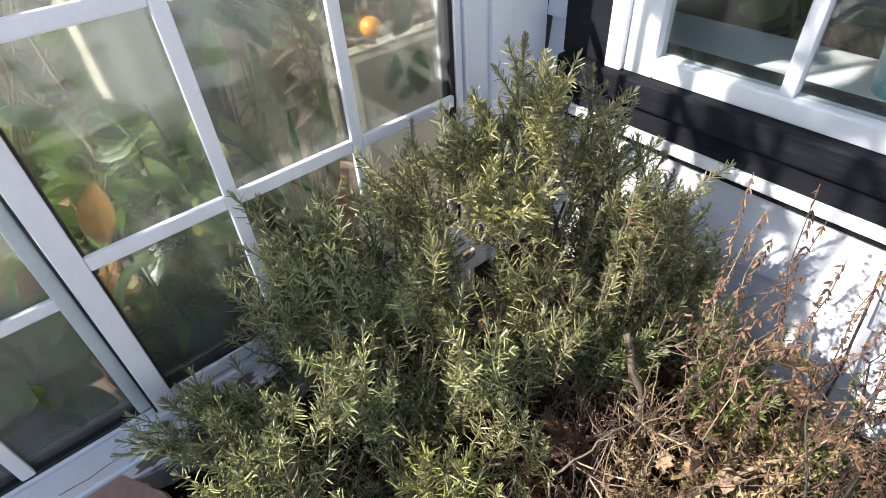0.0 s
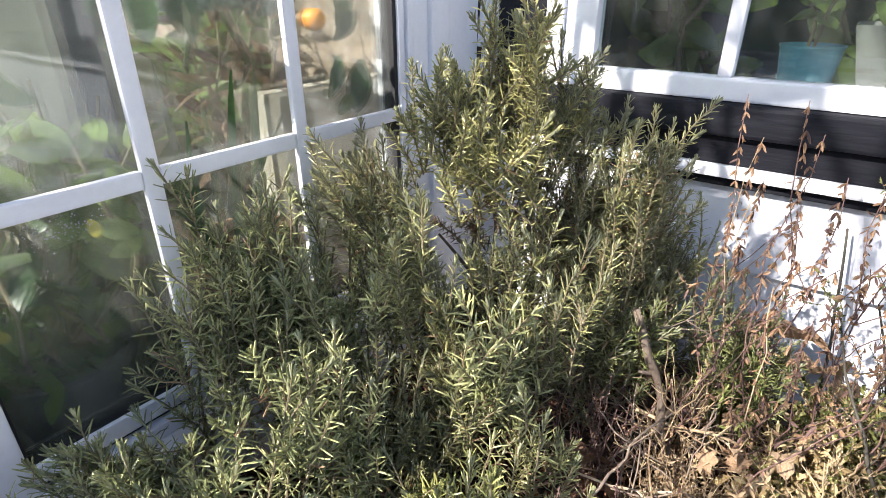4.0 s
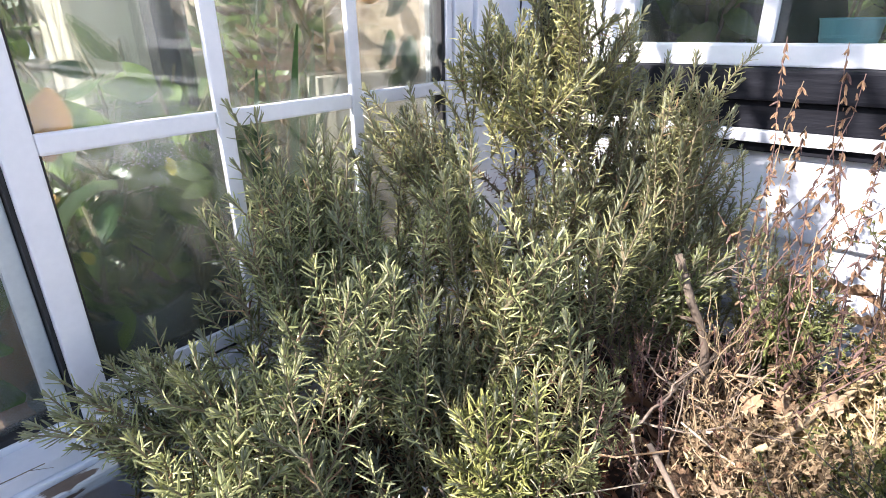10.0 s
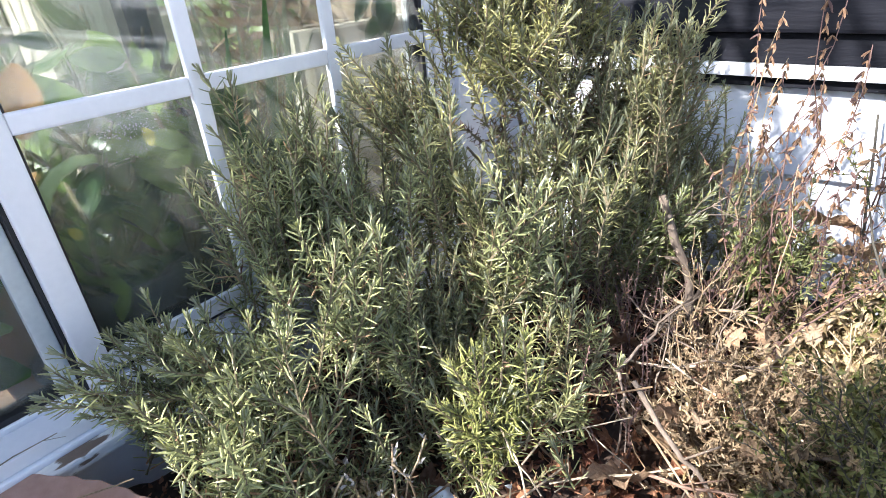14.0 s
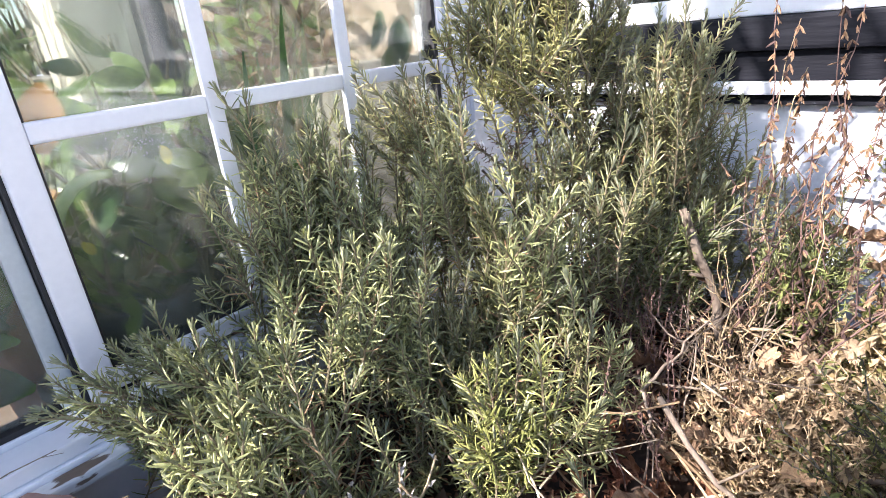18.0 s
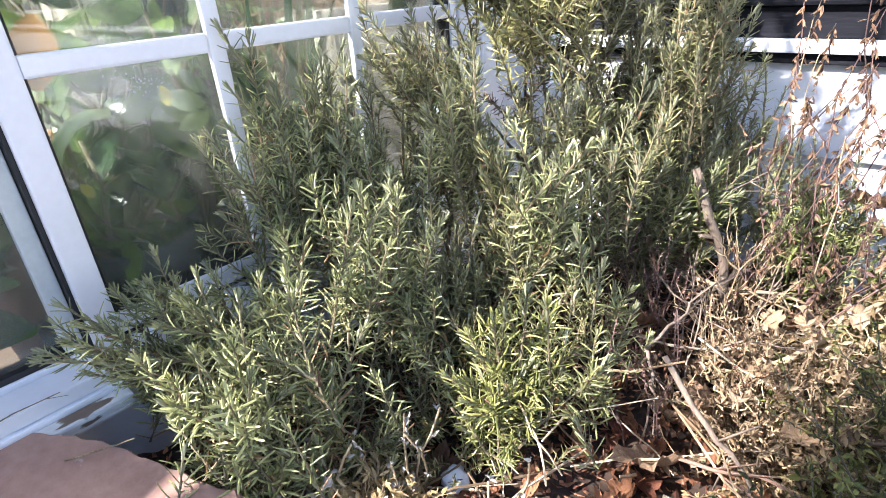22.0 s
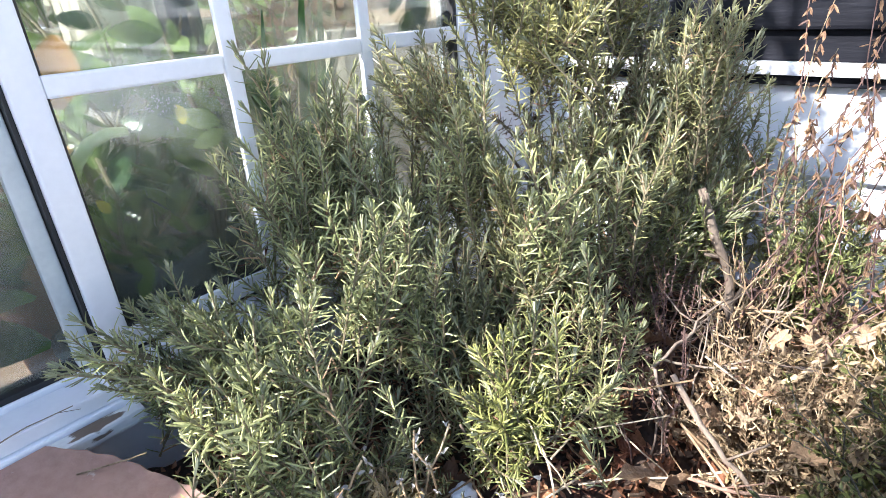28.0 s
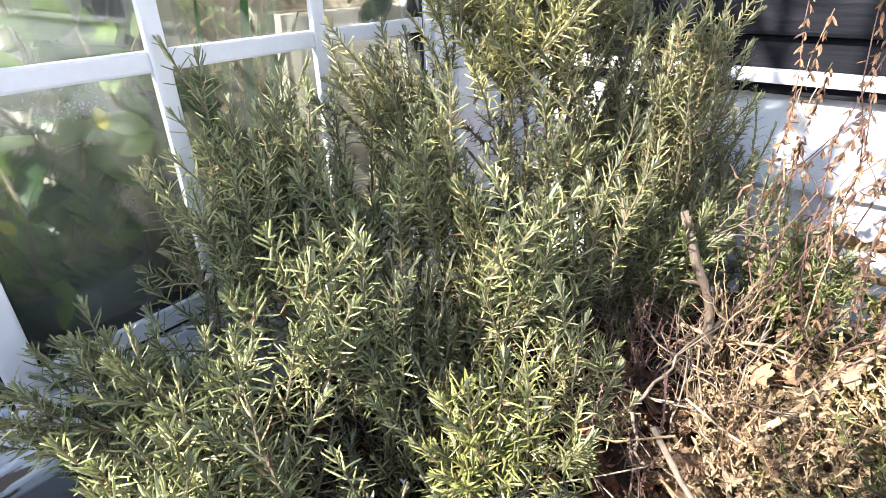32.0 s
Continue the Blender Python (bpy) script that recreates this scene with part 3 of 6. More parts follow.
def flagstone(outline, top, thick):
    bm = bmesh.new()
    cx = sum(p[0] for p in outline) / len(outline)
    cy = sum(p[1] for p in outline) / len(outline)
    pts = []
    for a, b in zip(outline, outline[1:] + outline[:1]):
        for k in range(6):
            u = k / 6
            x, y = a[0] + (b[0] - a[0]) * u, a[1] + (b[1] - a[1]) * u
            w = 0.004 * noise.noise((x * 14, y * 14, 2.0)) + 0.003 * noise.noise((x * 50, y * 50, 5.0))
            pts.append((x + w, y - w))
    rings = ((1.0, -thick), (1.0, -0.014), (0.99, -0.004), (0.975, 0.0))
    loops = [[bm.verts.new((cx + (x - cx) * s, cy + (y - cy) * s, top + dz + 0.002 * noise.noise((x * 9, y * 9, dz * 40)))) for x, y in pts] for s, dz in rings]
    for lo, hi in zip(loops, loops[1:]):
        for k in range(len(pts)):
            j = (k + 1) % len(pts)
            bm.faces.new((lo[k], lo[j], hi[j], hi[k]))
    bm.faces.new(loops[-1])
    return part("flagstone", bm, SANDSTONE)


stone = flagstone([(0.0425, -1.022), (0.066, -1.004), (0.126, -0.972), (0.18, -0.958), (0.235, -0.944), (0.290, -0.922), (0.335, -0.930), (0.350, -1.05), (0.36, -1.3), (0.30, -1.62), (0.0425, -1.66)], 0.108, 0.12)
tagged(stone, "flat red-brown sandstone slab with worn rounded edge", "flagstone")

# ---- rosemary ----


def needle(base, way, side, length, width, bend, verts, faces, slots, top=1):
    """A narrow rosemary leaf: rolled upper face, pale flat underside, blunt tip."""
    n = len(verts)
    up = way.cross(side).normalized()
    for u, w in ((0.0, 0.4), (0.16, 0.9), (0.55, 1.0), (0.88, 0.8)):
        c = base + way * length * u - up * bend * length * u * u
        h = width * w / 2
        verts.extend((c - side * h - up * h * 0.5, c + up * h * 0.25, c + side * h - up * h * 0.5))
    verts.append(base + way * length - up * bend * length)
    for r in (0, 3, 6):
        faces.append((n + r, n + r + 1, n + r + 4, n + r + 3))
        faces.append((n + r + 1, n + r + 2, n + r + 5, n + r + 4))
        faces.append((n + r, n + r + 3, n + r + 5, n + r + 2))
        slots.extend((top, top, 2 if top == 1 else top))
    faces.append((n + 9, n + 10, n + 12))
    faces.append((n + 10, n + 11, n + 12))
    faces.append((n + 11, n + 9, n + 12))
    slots.extend((top, top, 2 if top == 1 else top))


def sprig_mesh(seed, length, bare, leaf, size, step, rise, tufts, curve, branches):
    """A rosemary shoot along +z: tan stem, crossed pairs of needles with small tufts in their axils, a closed tip."""
    rng = random.Random(seed)
    verts, faces, slots = [], [], []

    def shoot(base, way, ln, bare_to, bend_dir):
        steps = 8
        pts = [base + way * ln * i / steps + bend_dir * ln * (i / steps) ** 2 + Vector((rng.uniform(-1, 1), rng.uniform(-1, 1), 0)) * ln * 0.008 for i in range(steps + 1)]
        v, f = tube(pts, [0.0017 - 0.0008 * i / steps for i in range(steps + 1)], 5)
        n = len(verts)
        verts.extend(v)
        faces.extend([tuple(n + k for k in q) for q in f])
        slots.extend([0] * len(f))
        h, turn = bare_to * ln, rng.uniform(0, 6.28)
        while h < ln * 0.985:
            u = h / ln
            i = min(int(u * steps), steps - 1)
            c = pts[i].lerp(pts[i + 1], u * steps - i)
            d = (pts[i + 1] - pts[i]).normalized()
            near = max(0.0, 1 - (ln - h) / 0.045)
            e0 = rise + 0.72 * near ** 1.3 - 0.25 * max(0.0, 0.4 - u)
            big = size * (1.0 - 0.45 * near ** 2)
            side0 = d.orthogonal().normalized()
            for k in range(2):
                a = turn + k * math.pi + rng.uniform(-0.22, 0.22)
                out = Matrix.Rotation(a, 3, d) @ side0
                e = e0 + rng.uniform(-0.2, 0.2)
                w = (out * math.cos(e) + d * math.sin(e)).normalized()
                dead = u < 0.5 and rng.random() < 0.09
                needle(c, w, d.cross(w).normalized(), big * rng.uniform(0.78, 1.12), leaf * rng.uniform(0.85, 1.15), rng.uniform(-0.32, 0.46), verts, faces, slots, 3 if dead else 1)
                if near < 0.5 and rng.random() < tufts:
                    for j in range(3):
                        o2 = Matrix.Rotation(a + rng.uniform(-0.7, 0.7), 3, d) @ side0
                        e = e0 + rng.uniform(0.15, 0.75)
                        w = (o2 * math.cos(e) + d * math.sin(e)).normalized()
                        needle(c + d * 0.002, w, d.cross(w).normalized(), size * rng.uniform(0.3, 0.6), leaf * 0.75, rng.uniform(0, 0.2), verts, faces, slots)
            turn += math.pi / 2 + rng.uniform(-0.16, 0.16)
            h += step * rng.uniform(0.85, 1.15) * (1 - 0.5 * near)
        d = (pts[-1] - pts[-2]).normalized()
        for k in range(6):
            out = Matrix.Rotation(k * 1.05 + rng.uniform(-0.3, 0.3), 3, d) @ d.orthogonal().normalized()
            w = (d + out * rng.uniform(0.12, 0.45)).normalized()
            needle(pts[-1] - d * 0.004, w, d.cross(w).normalized(), size * rng.uniform(0.4, 0.68), leaf * 0.85, -0.05, verts, faces, slots)

    side = Vector((math.cos(seed), math.sin(seed), 0))
    shoot(Vector((0, 0, 0)), Vector((0, 0, 1)), length, bare, side * curve)
    for b in range(branches):
        a = rng.uniform(0, 6.28)
        h = length * rng.uniform(0.3, 0.65)
        w = Vector((math.cos(a) * 0.55, math.sin(a) * 0.55, 1)).normalized()
        shoot(Vector((0, 0, h)) + side * curve * length * (h / length) ** 2, w, length * rng.uniform(0.25, 0.45), 0.12, Vector((0, 0, 0.1)))
    return verts, faces, slots


def sprig_set(tag, mat, leaf, size, step=0.0105, rise=0.55, tufts=0.3, lengths=(0.06, 0.08, 0.10, 0.12, 0.14, 0.16, 0.18), seed=3):
    """Meshes of several shoots, shared by all sprigs of that tone, short to long."""
    out = []
    for i, ln in enumerate(lengths):
        v, f, s = sprig_mesh(seed + i * 7, ln, 0.03, leaf, size, step, rise, tufts, (0.10, 0.22, 0.05, 0.16)[i % 4], 0 if ln < 0.12 else (1, 0, 2)[i % 3])
        me = bpy.data.meshes.new("sprig_" + tag)
        me.from_pydata(v, [], f)
        for m in (TWIG, mat, UNDER, RUST_DRY):
            me.materials.append(m)
        me.polygons.foreach_set("material_index", s)
        me.update()
        out.append((me, ln))
    return out


SPRIGS = sprig_set("grey", NEEDLE, 0.0024, 0.0245, 0.0080, 0.58, 0.14)
SPRIGS_SLIM = sprig_set("slim", NEEDLE_SHADED, 0.0022, 0.0195, 0.0068, 0.66, 0.2, (0.09, 0.12, 0.14, 0.16, 0.19), seed=41)
SPRIGS_DEAD = sprig_set("dead", NEEDLE_DEAD, 0.0020, 0.0165, 0.0075, 0.2, 0.1, (0.08, 0.11, 0.14), seed=51)
SPRIGS_PALE = sprig_set("pale", NEEDLE_PALE, 0.0026, 0.0255, 0.0084, 0.55, 0.10, seed=5)
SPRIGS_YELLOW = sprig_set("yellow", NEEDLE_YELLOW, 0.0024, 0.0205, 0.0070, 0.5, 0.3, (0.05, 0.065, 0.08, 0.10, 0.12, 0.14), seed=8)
SPRIGS_GOLD = sprig_set("gold", NEEDLE_OLIVE, 0.0023, 0.0245, 0.0078, 0.55, 0.15, (0.05, 0.065, 0.08, 0.10, 0.12), seed=14)
SPRIGS_GREEN = sprig_set("greenish", NEEDLE_GREEN, 0.0022, 0.0215, 0.0078, 0.5, 0.3, (0.07, 0.09, 0.12, 0.14), seed=11)
SPRIGS_WISP = sprig_set("wisp", NEEDLE_GREEN, 0.0019, 0.0125, 0.0060, 0.65, 0.3, (0.10, 0.14, 0.18, 0.20), seed=31)


def sprig_at(bush, kinds, rng, tip, way, size=1.0, floor=0.02):
    """One shoot ending at tip, no longer than the height over the soil allows."""
    way = Vector(way).normalized()
    room = max(0.04, (tip.z - floor) / max(0.25, way.z))
    fits = [k for k in kinds if k[1] * size <= room]
    me, ln = rng.choice(fits[-3:]) if fits else kinds[0]
    s = size * rng.uniform(0.92, 1.08) if fits else min(size, room / ln)
    base = tip - way * ln * s
    if base.x < 0.03:
        base.x = 0.03
        way = (tip - base).normalized()
    placed(me, "sprig", base, way, rng.uniform(0, 6.283), s, bush)


def grow(bush, kinds, seed, foot, tips, fill, drop=(0.015, 0.09), lean=0.9, size=1.0, jitter=0.014, scatter=0.05, tilt=(0, 0)):
    """Leading shoots with their tips at the given places, and lower ones between neighbours."""
    rng = random.Random(seed)
    tips = [Vector(t) for t in tips]

    def way_of(t):
        return Vector(((t.x - foot[0]) * lean + tilt[0] + rng.gauss(0, scatter), (t.y - foot[1]) * lean + tilt[1] + rng.gauss(0, scatter), max(0.12, t.z)))

    for t in tips:
        sprig_at(bush, kinds, rng, t, way_of(t), size)
    for i in range(fill):
        a = tips[i % len(tips)]
        near = sorted(tips, key=lambda q: (q - a).length)[1:5]
        b = rng.choice(near)
        t = a.lerp(b, rng.random()) + Vector((rng.gauss(0, jitter), rng.gauss(0, jitter), -rng.uniform(*drop)))
        t.x, t.y, t.z = max(0.03, t.x), min(-0.03, t.y), max(0.05, t.z)
        sprig_at(bush, kinds, rng, t, way_of(t), size * rng.uniform(0.85, 1.05))


def clump(bush, kinds, seed, centre, radius, top, rim, count, lean=0.35, size=1.0, tilt=(0, 0), depth=0.10, floor=0.03):
    """Shoots of a dome-shaped clump: their tips lie on and under the dome, leaning outwards."""
    rng = random.Random(seed)
    for i in range(count):
        a, r = rng.uniform(0, 6.283), math.sqrt(rng.random())
        ox, oy = math.cos(a) * r, math.sin(a) * r
        z = rim + (top - rim) * math.sqrt(max(0, 1 - r * r)) - depth * rng.random() ** 1.6
        tip = Vector((max(0.028, centre[0] + ox * radius[0]), min(-0.035, centre[1] + oy * radius[1]), max(z, floor + 0.02)))
        way = Vector((ox * lean + tilt[0] + rng.uniform(-0.16, 0.16), oy * lean + tilt[1] + rng.uniform(-0.16, 0.16), 1)).normalized()
        sprig_at(bush, sorted(kinds, key=lambda k: k[1]), rng, tip, way, size * rng.uniform(0.85, 1.1), floor)


def woody(bush, seed, foot, heads, thick=0.006, name="woody_stem"):
    """Bare woody stems from the foot of a bush to its clumps, each a part."""
    rng = random.Random(seed)
    for h in heads:
        pts = wander(rng, (foot[0] + rng.uniform(-0.03, 0.03), foot[1] + rng.uniform(-0.03, 0.03), -0.02), h, 7, 0.012)
        pts = [p - bush.location for p in pts]
        v, f = tube(pts, [thick * (1 - 0.65 * i / 7) for i in range(8)], 7)
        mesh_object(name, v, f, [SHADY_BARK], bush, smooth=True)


tall_bush = holder("rosemary_bush", (0.26, -0.25, 0.0), "tall upright rosemary bush with yellow-green sunlit crown", "shrub", "rosemary bushes")
woody(tall_bush, 1, (0.26, -0.25), [(0.2, -0.25, 0.36), (0.3, -0.28, 0.4), (0.27, -0.3, 0.45), (0.38, -0.25, 0.3), (0.15, -0.33, 0.3), (0.33, -0.35, 0.28), (0.24, -0.36, 0.3), (0.42, -0.25, 0.3)])
CROWN = [(0.182, -0.425, 0.578), (0.225, -0.43, 0.592), (0.215, -0.375, 0.592), (0.228, -0.352, 0.650), (0.247, -0.363, 0.636), (0.262, -0.31, 0.648), (0.29, -0.34, 0.662), (0.323, -0.375, 0.650), (0.318, -0.313, 0.644), (0.305, -0.215, 0.600), (0.325, -0.21, 0.582), (0.345, -0.215, 0.583), (0.355, -0.235, 0.552), (0.30, -0.45, 0.561), (0.295, -0.462, 0.525), (0.242, -0.455, 0.556), (0.26, -0.40, 0.585), (0.335, -0.30, 0.60), (0.34, -0.41, 0.53)]
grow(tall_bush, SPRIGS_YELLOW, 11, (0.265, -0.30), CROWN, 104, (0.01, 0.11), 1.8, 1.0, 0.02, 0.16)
SHOULDER = [(0.378, -0.23, 0.525), (0.413, -0.255, 0.511), (0.439, -0.285, 0.534), (0.463, -0.270, 0.515), (0.482, -0.222, 0.543), (0.345, -0.275, 0.45), (0.345, -0.376, 0.480), (0.40, -0.30, 0.47), (0.47, -0.24, 0.46), (0.44, -0.22, 0.44)]
grow(tall_bush, SPRIGS_SLIM, 12, (0.36, -0.26), SHOULDER, 50, (0.02, 0.12), 0.6, 0.95, 0.016, 0.08)
WAIST = [(0.286, -0.53, 0.455), (0.272, -0.42, 0.440), (0.340, -0.444, 0.425), (0.365, -0.399, 0.403), (0.439, -0.411, 0.405), (0.449, -0.328, 0.356), (0.482, -0.219, 0.366), (0.482, -0.185, 0.321), (0.315, -0.541, 0.365), (0.407, -0.362, 0.270), (0.47, -0.345, 0.27), (0.23, -0.50, 0.43), (0.20, -0.47, 0.44), (0.395, -0.44, 0.36), (0.33, -0.50, 0.385), (0.42, -0.29, 0.34), (0.38, -0.35, 0.38), (0.25, -0.555, 0.40), (0.36, -0.25, 0.42), (0.33, -0.2, 0.40), (0.40, -0.2, 0.40), (0.43, -0.17, 0.36)]
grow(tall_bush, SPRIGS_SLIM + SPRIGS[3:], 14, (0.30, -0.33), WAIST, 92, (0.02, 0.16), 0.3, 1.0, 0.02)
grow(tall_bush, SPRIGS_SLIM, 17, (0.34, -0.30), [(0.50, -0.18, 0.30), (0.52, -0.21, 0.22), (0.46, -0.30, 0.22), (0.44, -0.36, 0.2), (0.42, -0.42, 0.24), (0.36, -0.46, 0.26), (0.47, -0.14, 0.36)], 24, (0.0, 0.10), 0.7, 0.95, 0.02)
GLASSWARD = [(0.035, -0.40, 0.480), (0.035, -0.37, 0.450), (0.036, -0.50, 0.467), (0.078, -0.512, 0.485), (0.13, -0.44, 0.475), (0.10, -0.46, 0.46), (0.07, -0.42, 0.47), (0.16, -0.43, 0.46), (0.12, -0.53, 0.44), (0.06, -0.45, 0.44)]
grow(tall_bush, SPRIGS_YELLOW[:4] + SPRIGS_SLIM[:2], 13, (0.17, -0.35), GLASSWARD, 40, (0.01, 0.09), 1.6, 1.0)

BACK = [(0.30, -0.12, 0.42), (0.38, -0.11, 0.42), (0.45, -0.12, 0.38), (0.50, -0.12, 0.30), (0.22, -0.14, 0.44), (0.34, -0.15, 0.34), (0.42, -0.15, 0.30), (0.28, -0.18, 0.36)]
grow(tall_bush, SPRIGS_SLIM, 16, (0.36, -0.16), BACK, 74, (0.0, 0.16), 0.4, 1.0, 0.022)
DEAD_HEART = [(0.26, -0.28, 0.47), (0.34, -0.25, 0.46), (0.30, -0.22, 0.50), (0.22, -0.32, 0.43), (0.36, -0.32, 0.40), (0.29, -0.36, 0.42), (0.40, -0.24, 0.36), (0.24, -0.24, 0.40), (0.33, -0.18, 0.42), (0.42, -0.30, 0.30), (0.20, -0.40, 0.38)]
grow(tall_bush, SPRIGS_DEAD, 19, (0.30, -0.27), DEAD_HEART, 52, (0.0, 0.22), 1.5, 1.0, 0.022, 0.15)
OLIVE_SIDE = [(0.486, -0.341, 0.270), (0.51, -0.31, 0.280), (0.53, -0.28, 0.285), (0.50, -0.27, 0.30), (0.475, -0.31, 0.265)]
grow(tall_bush, SPRIGS_GREEN, 18, (0.43, -0.33), OLIVE_SIDE, 14, (0.01, 0.07), 1.4, 1.0)

mid_bush = holder("rosemary_bush", (0.22, -0.58, 0.0), "dense grey-green rosemary bush against the glass", "shrub", "rosemary bushes")
woody(mid_bush, 2, (0.22, -0.56), [(0.1, -0.6, 0.22), (0.16, -0.66, 0.18), (0.28, -0.55, 0.18), (0.33, -0.54, 0.18), (0.22, -0.68, 0.18), (0.12, -0.52, 0.22)])
PANE_SIDE = [(0.032, -0.66, 0.470), (0.034, -0.57, 0.435), (0.050, -0.653, 0.401), (0.034, -0.60, 0.402), (0.079, -0.617, 0.398), (0.074, -0.579, 0.365), (0.10, -0.56, 0.425), (0.044, -0.669, 0.355), (0.136, -0.545, 0.335), (0.181, -0.535, 0.310), (0.121, -0.583, 0.361), (0.042, -0.758, 0.361), (0.05, -0.72, 0.37), (0.10, -0.64, 0.36), (0.15, -0.60, 0.335), (0.21, -0.56, 0.34), (0.036, -0.69, 0.42), (0.09, -0.69, 0.32), (0.14, -0.66, 0.30)]
grow(mid_bush, SPRIGS_PALE, 21, (0.13, -0.58), PANE_SIDE, 84, (0.015, 0.15), 0.4, 1.0, 0.016)
sprig_at(mid_bush, SPRIGS_PALE[:3], random.Random(5), Vector((0.033, -0.785, 0.250)), (-0.1, -0.75, 0.65), 0.9)
grow(mid_bush, SPRIGS[2:] + SPRIGS_PALE[3:], 22, (0.12, -0.50), [(0.10, -0.48, 0.40), (0.15, -0.47, 0.40), (0.06, -0.50, 0.40), (0.19, -0.46, 0.38), (0.13, -0.42, 0.37), (0.07, -0.44, 0.36)], 22, (0.0, 0.14), 0.4, 1.0, 0.018)
SPIRES = [(0.225, -0.728, 0.340), (0.263, -0.661, 0.316), (0.276, -0.655, 0.311), (0.243, -0.678, 0.297), (0.236, -0.766, 0.305), (0.25, -0.72, 0.31), (0.215, -0.70, 0.315), (0.27, -0.70, 0.28)]
grow(mid_bush, SPRIGS_PALE, 23, (0.235, -0.68), SPIRES, 26, (0.03, 0.15), 0.25, 1.0, 0.014, 0.06)
# paler needles here put strong sunlight into the shoots' colour
HEART = [(0.375, -0.585, 0.371), (0.381, -0.508, 0.341), (0.418, -0.448, 0.318), (0.362, -0.575, 0.32), (0.395, -0.54, 0.31)]
grow(mid_bush, SPRIGS_PALE, 24, (0.37, -0.55), HEART, 9, (0.02, 0.09), 0.9, 1.08, 0.012, 0.07, (0.02, 0.0))
INNER = [(0.271, -0.561, 0.255), (0.314, -0.570, 0.221), (0.319, -0.541, 0.215), (0.287, -0.588, 0.205), (0.317, -0.615, 0.155), (0.292, -0.599, 0.205), (0.297, -0.640, 0.208), (0.393, -0.548, 0.185), (0.35, -0.50, 0.25), (0.36, -0.58, 0.24), (0.24, -0.60, 0.26), (0.20, -0.62, 0.26), (0.34, -0.62, 0.18), (0.30, -0.52, 0.27)]
# inner shoots take the darker needles, so the recess is shaded by colour
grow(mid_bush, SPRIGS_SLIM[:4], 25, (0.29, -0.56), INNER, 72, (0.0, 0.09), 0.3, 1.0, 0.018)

front_bush = holder("rosemary_bush", (0.2, -0.83, 0.0), "low sprawling rosemary bush beside the white sill", "shrub", "rosemary bushes")
woody(front_bush, 3, (0.2, -0.82), [(0.15, -0.87, 0.1), (0.26, -0.82, 0.14), (0.1, -0.85, 0.12), (0.24, -0.9, 0.1), (0.2, -0.75, 0.14)], 0.005)
SPRAWL = [(0.085, -0.888, 0.261), (0.110, -0.95, 0.238), (0.105, -0.965, 0.225), (0.151, -0.88, 0.238), (0.10, -0.93, 0.22), (0.06, -0.86, 0.21), (0.05, -0.81, 0.21), (0.12, -0.82, 0.22), (0.17, -0.84, 0.22), (0.20, -0.883, 0.21)]
grow(front_bush, SPRIGS_PALE, 31, (0.20, -0.80), SPRAWL, 36, (0.0, 0.035), 1.0, 0.95, 0.014, 0.08)
FORE = [(0.298, -0.894, 0.242), (0.253, -0.875, 0.255), (0.244, -0.840, 0.255), (0.251, -0.817, 0.287), (0.263, -0.810, 0.274), (0.220, -0.918, 0.205), (0.288, -0.909, 0.204), (0.208, -0.943, 0.174), (0.258, -0.930, 0.155), (0.288, -0.792, 0.215), (0.23, -0.86, 0.23), (0.28, -0.85, 0.22)]
grow(front_bush, SPRIGS_PALE, 32, (0.245, -0.83), FORE, 32, (0.02, 0.11), 0.4, 1.0, 0.014, 0.07)
grow(front_bush, SPRIGS_PALE, 33, (0.30, -0.79), [(0.326, -0.782, 0.170), (0.288, -0.867, 0.118), (0.36, -0.80, 0.08), (0.31, -0.86, 0.10)], 3, (0.02, 0.04), 0.4, 0.9, 0.01, 0.05)
clump(front_bush, SPRIGS, 35, (0.26, -0.79), (0.11, 0.08), 0.13, 0.07, 34, 0.7, 0.9, depth=0.06)
clump(front_bush, SPRIGS_SLIM[:2], 36, (0.33, -0.70), (0.12, 0.085), 0.115, 0.05, 52, 1.2, 0.9, depth=0.05)
clump(front_bush, SPRIGS, 37, (0.085, -0.79), (0.05, 0.12), 0.145, 0.115, 22, 0.6, 0.85, depth=0.05)

right_bush = holder("rosemary_bush", (0.4, -0.65, 0.0), "bright yellow-green rosemary bush spreading over dead leaves", "shrub", "rosemary bushes")
woody(right_bush, 4, (0.4, -0.64), [(0.41, -0.68, 0.08), (0.45, -0.55, 0.1), (0.36, -0.7, 0.08), (0.44, -0.6, 0.08), (0.33, -0.62, 0.08)], 0.005)
DOME = [(0.424, -0.644, 0.228), (0.440, -0.596, 0.190), (0.40, -0.690, 0.178), (0.38, -0.66, 0.19), (0.415, -0.665, 0.215), (0.45, -0.68, 0.15), (0.36, -0.71, 0.13), (0.41, -0.73, 0.12), (0.47, -0.66, 0.14), (0.43, -0.71, 0.14), (0.35, -0.66, 0.15), (0.46, -0.62, 0.17)]
grow(right_bush, SPRIGS_GOLD, 41, (0.41, -0.655), DOME, 44, (0.0, 0.06), 1.6, 1.0, 0.012)
FLANK = [(0.427, -0.538, 0.256), (0.403, -0.551, 0.195), (0.470, -0.500, 0.185), (0.455, -0.50, 0.17), (0.498, -0.627, 0.185), (0.515, -0.636, 0.172), (0.44, -0.52, 0.21), (0.48, -0.57, 0.15), (0.49, -0.66, 0.11), (0.475, -0.53, 0.12)]
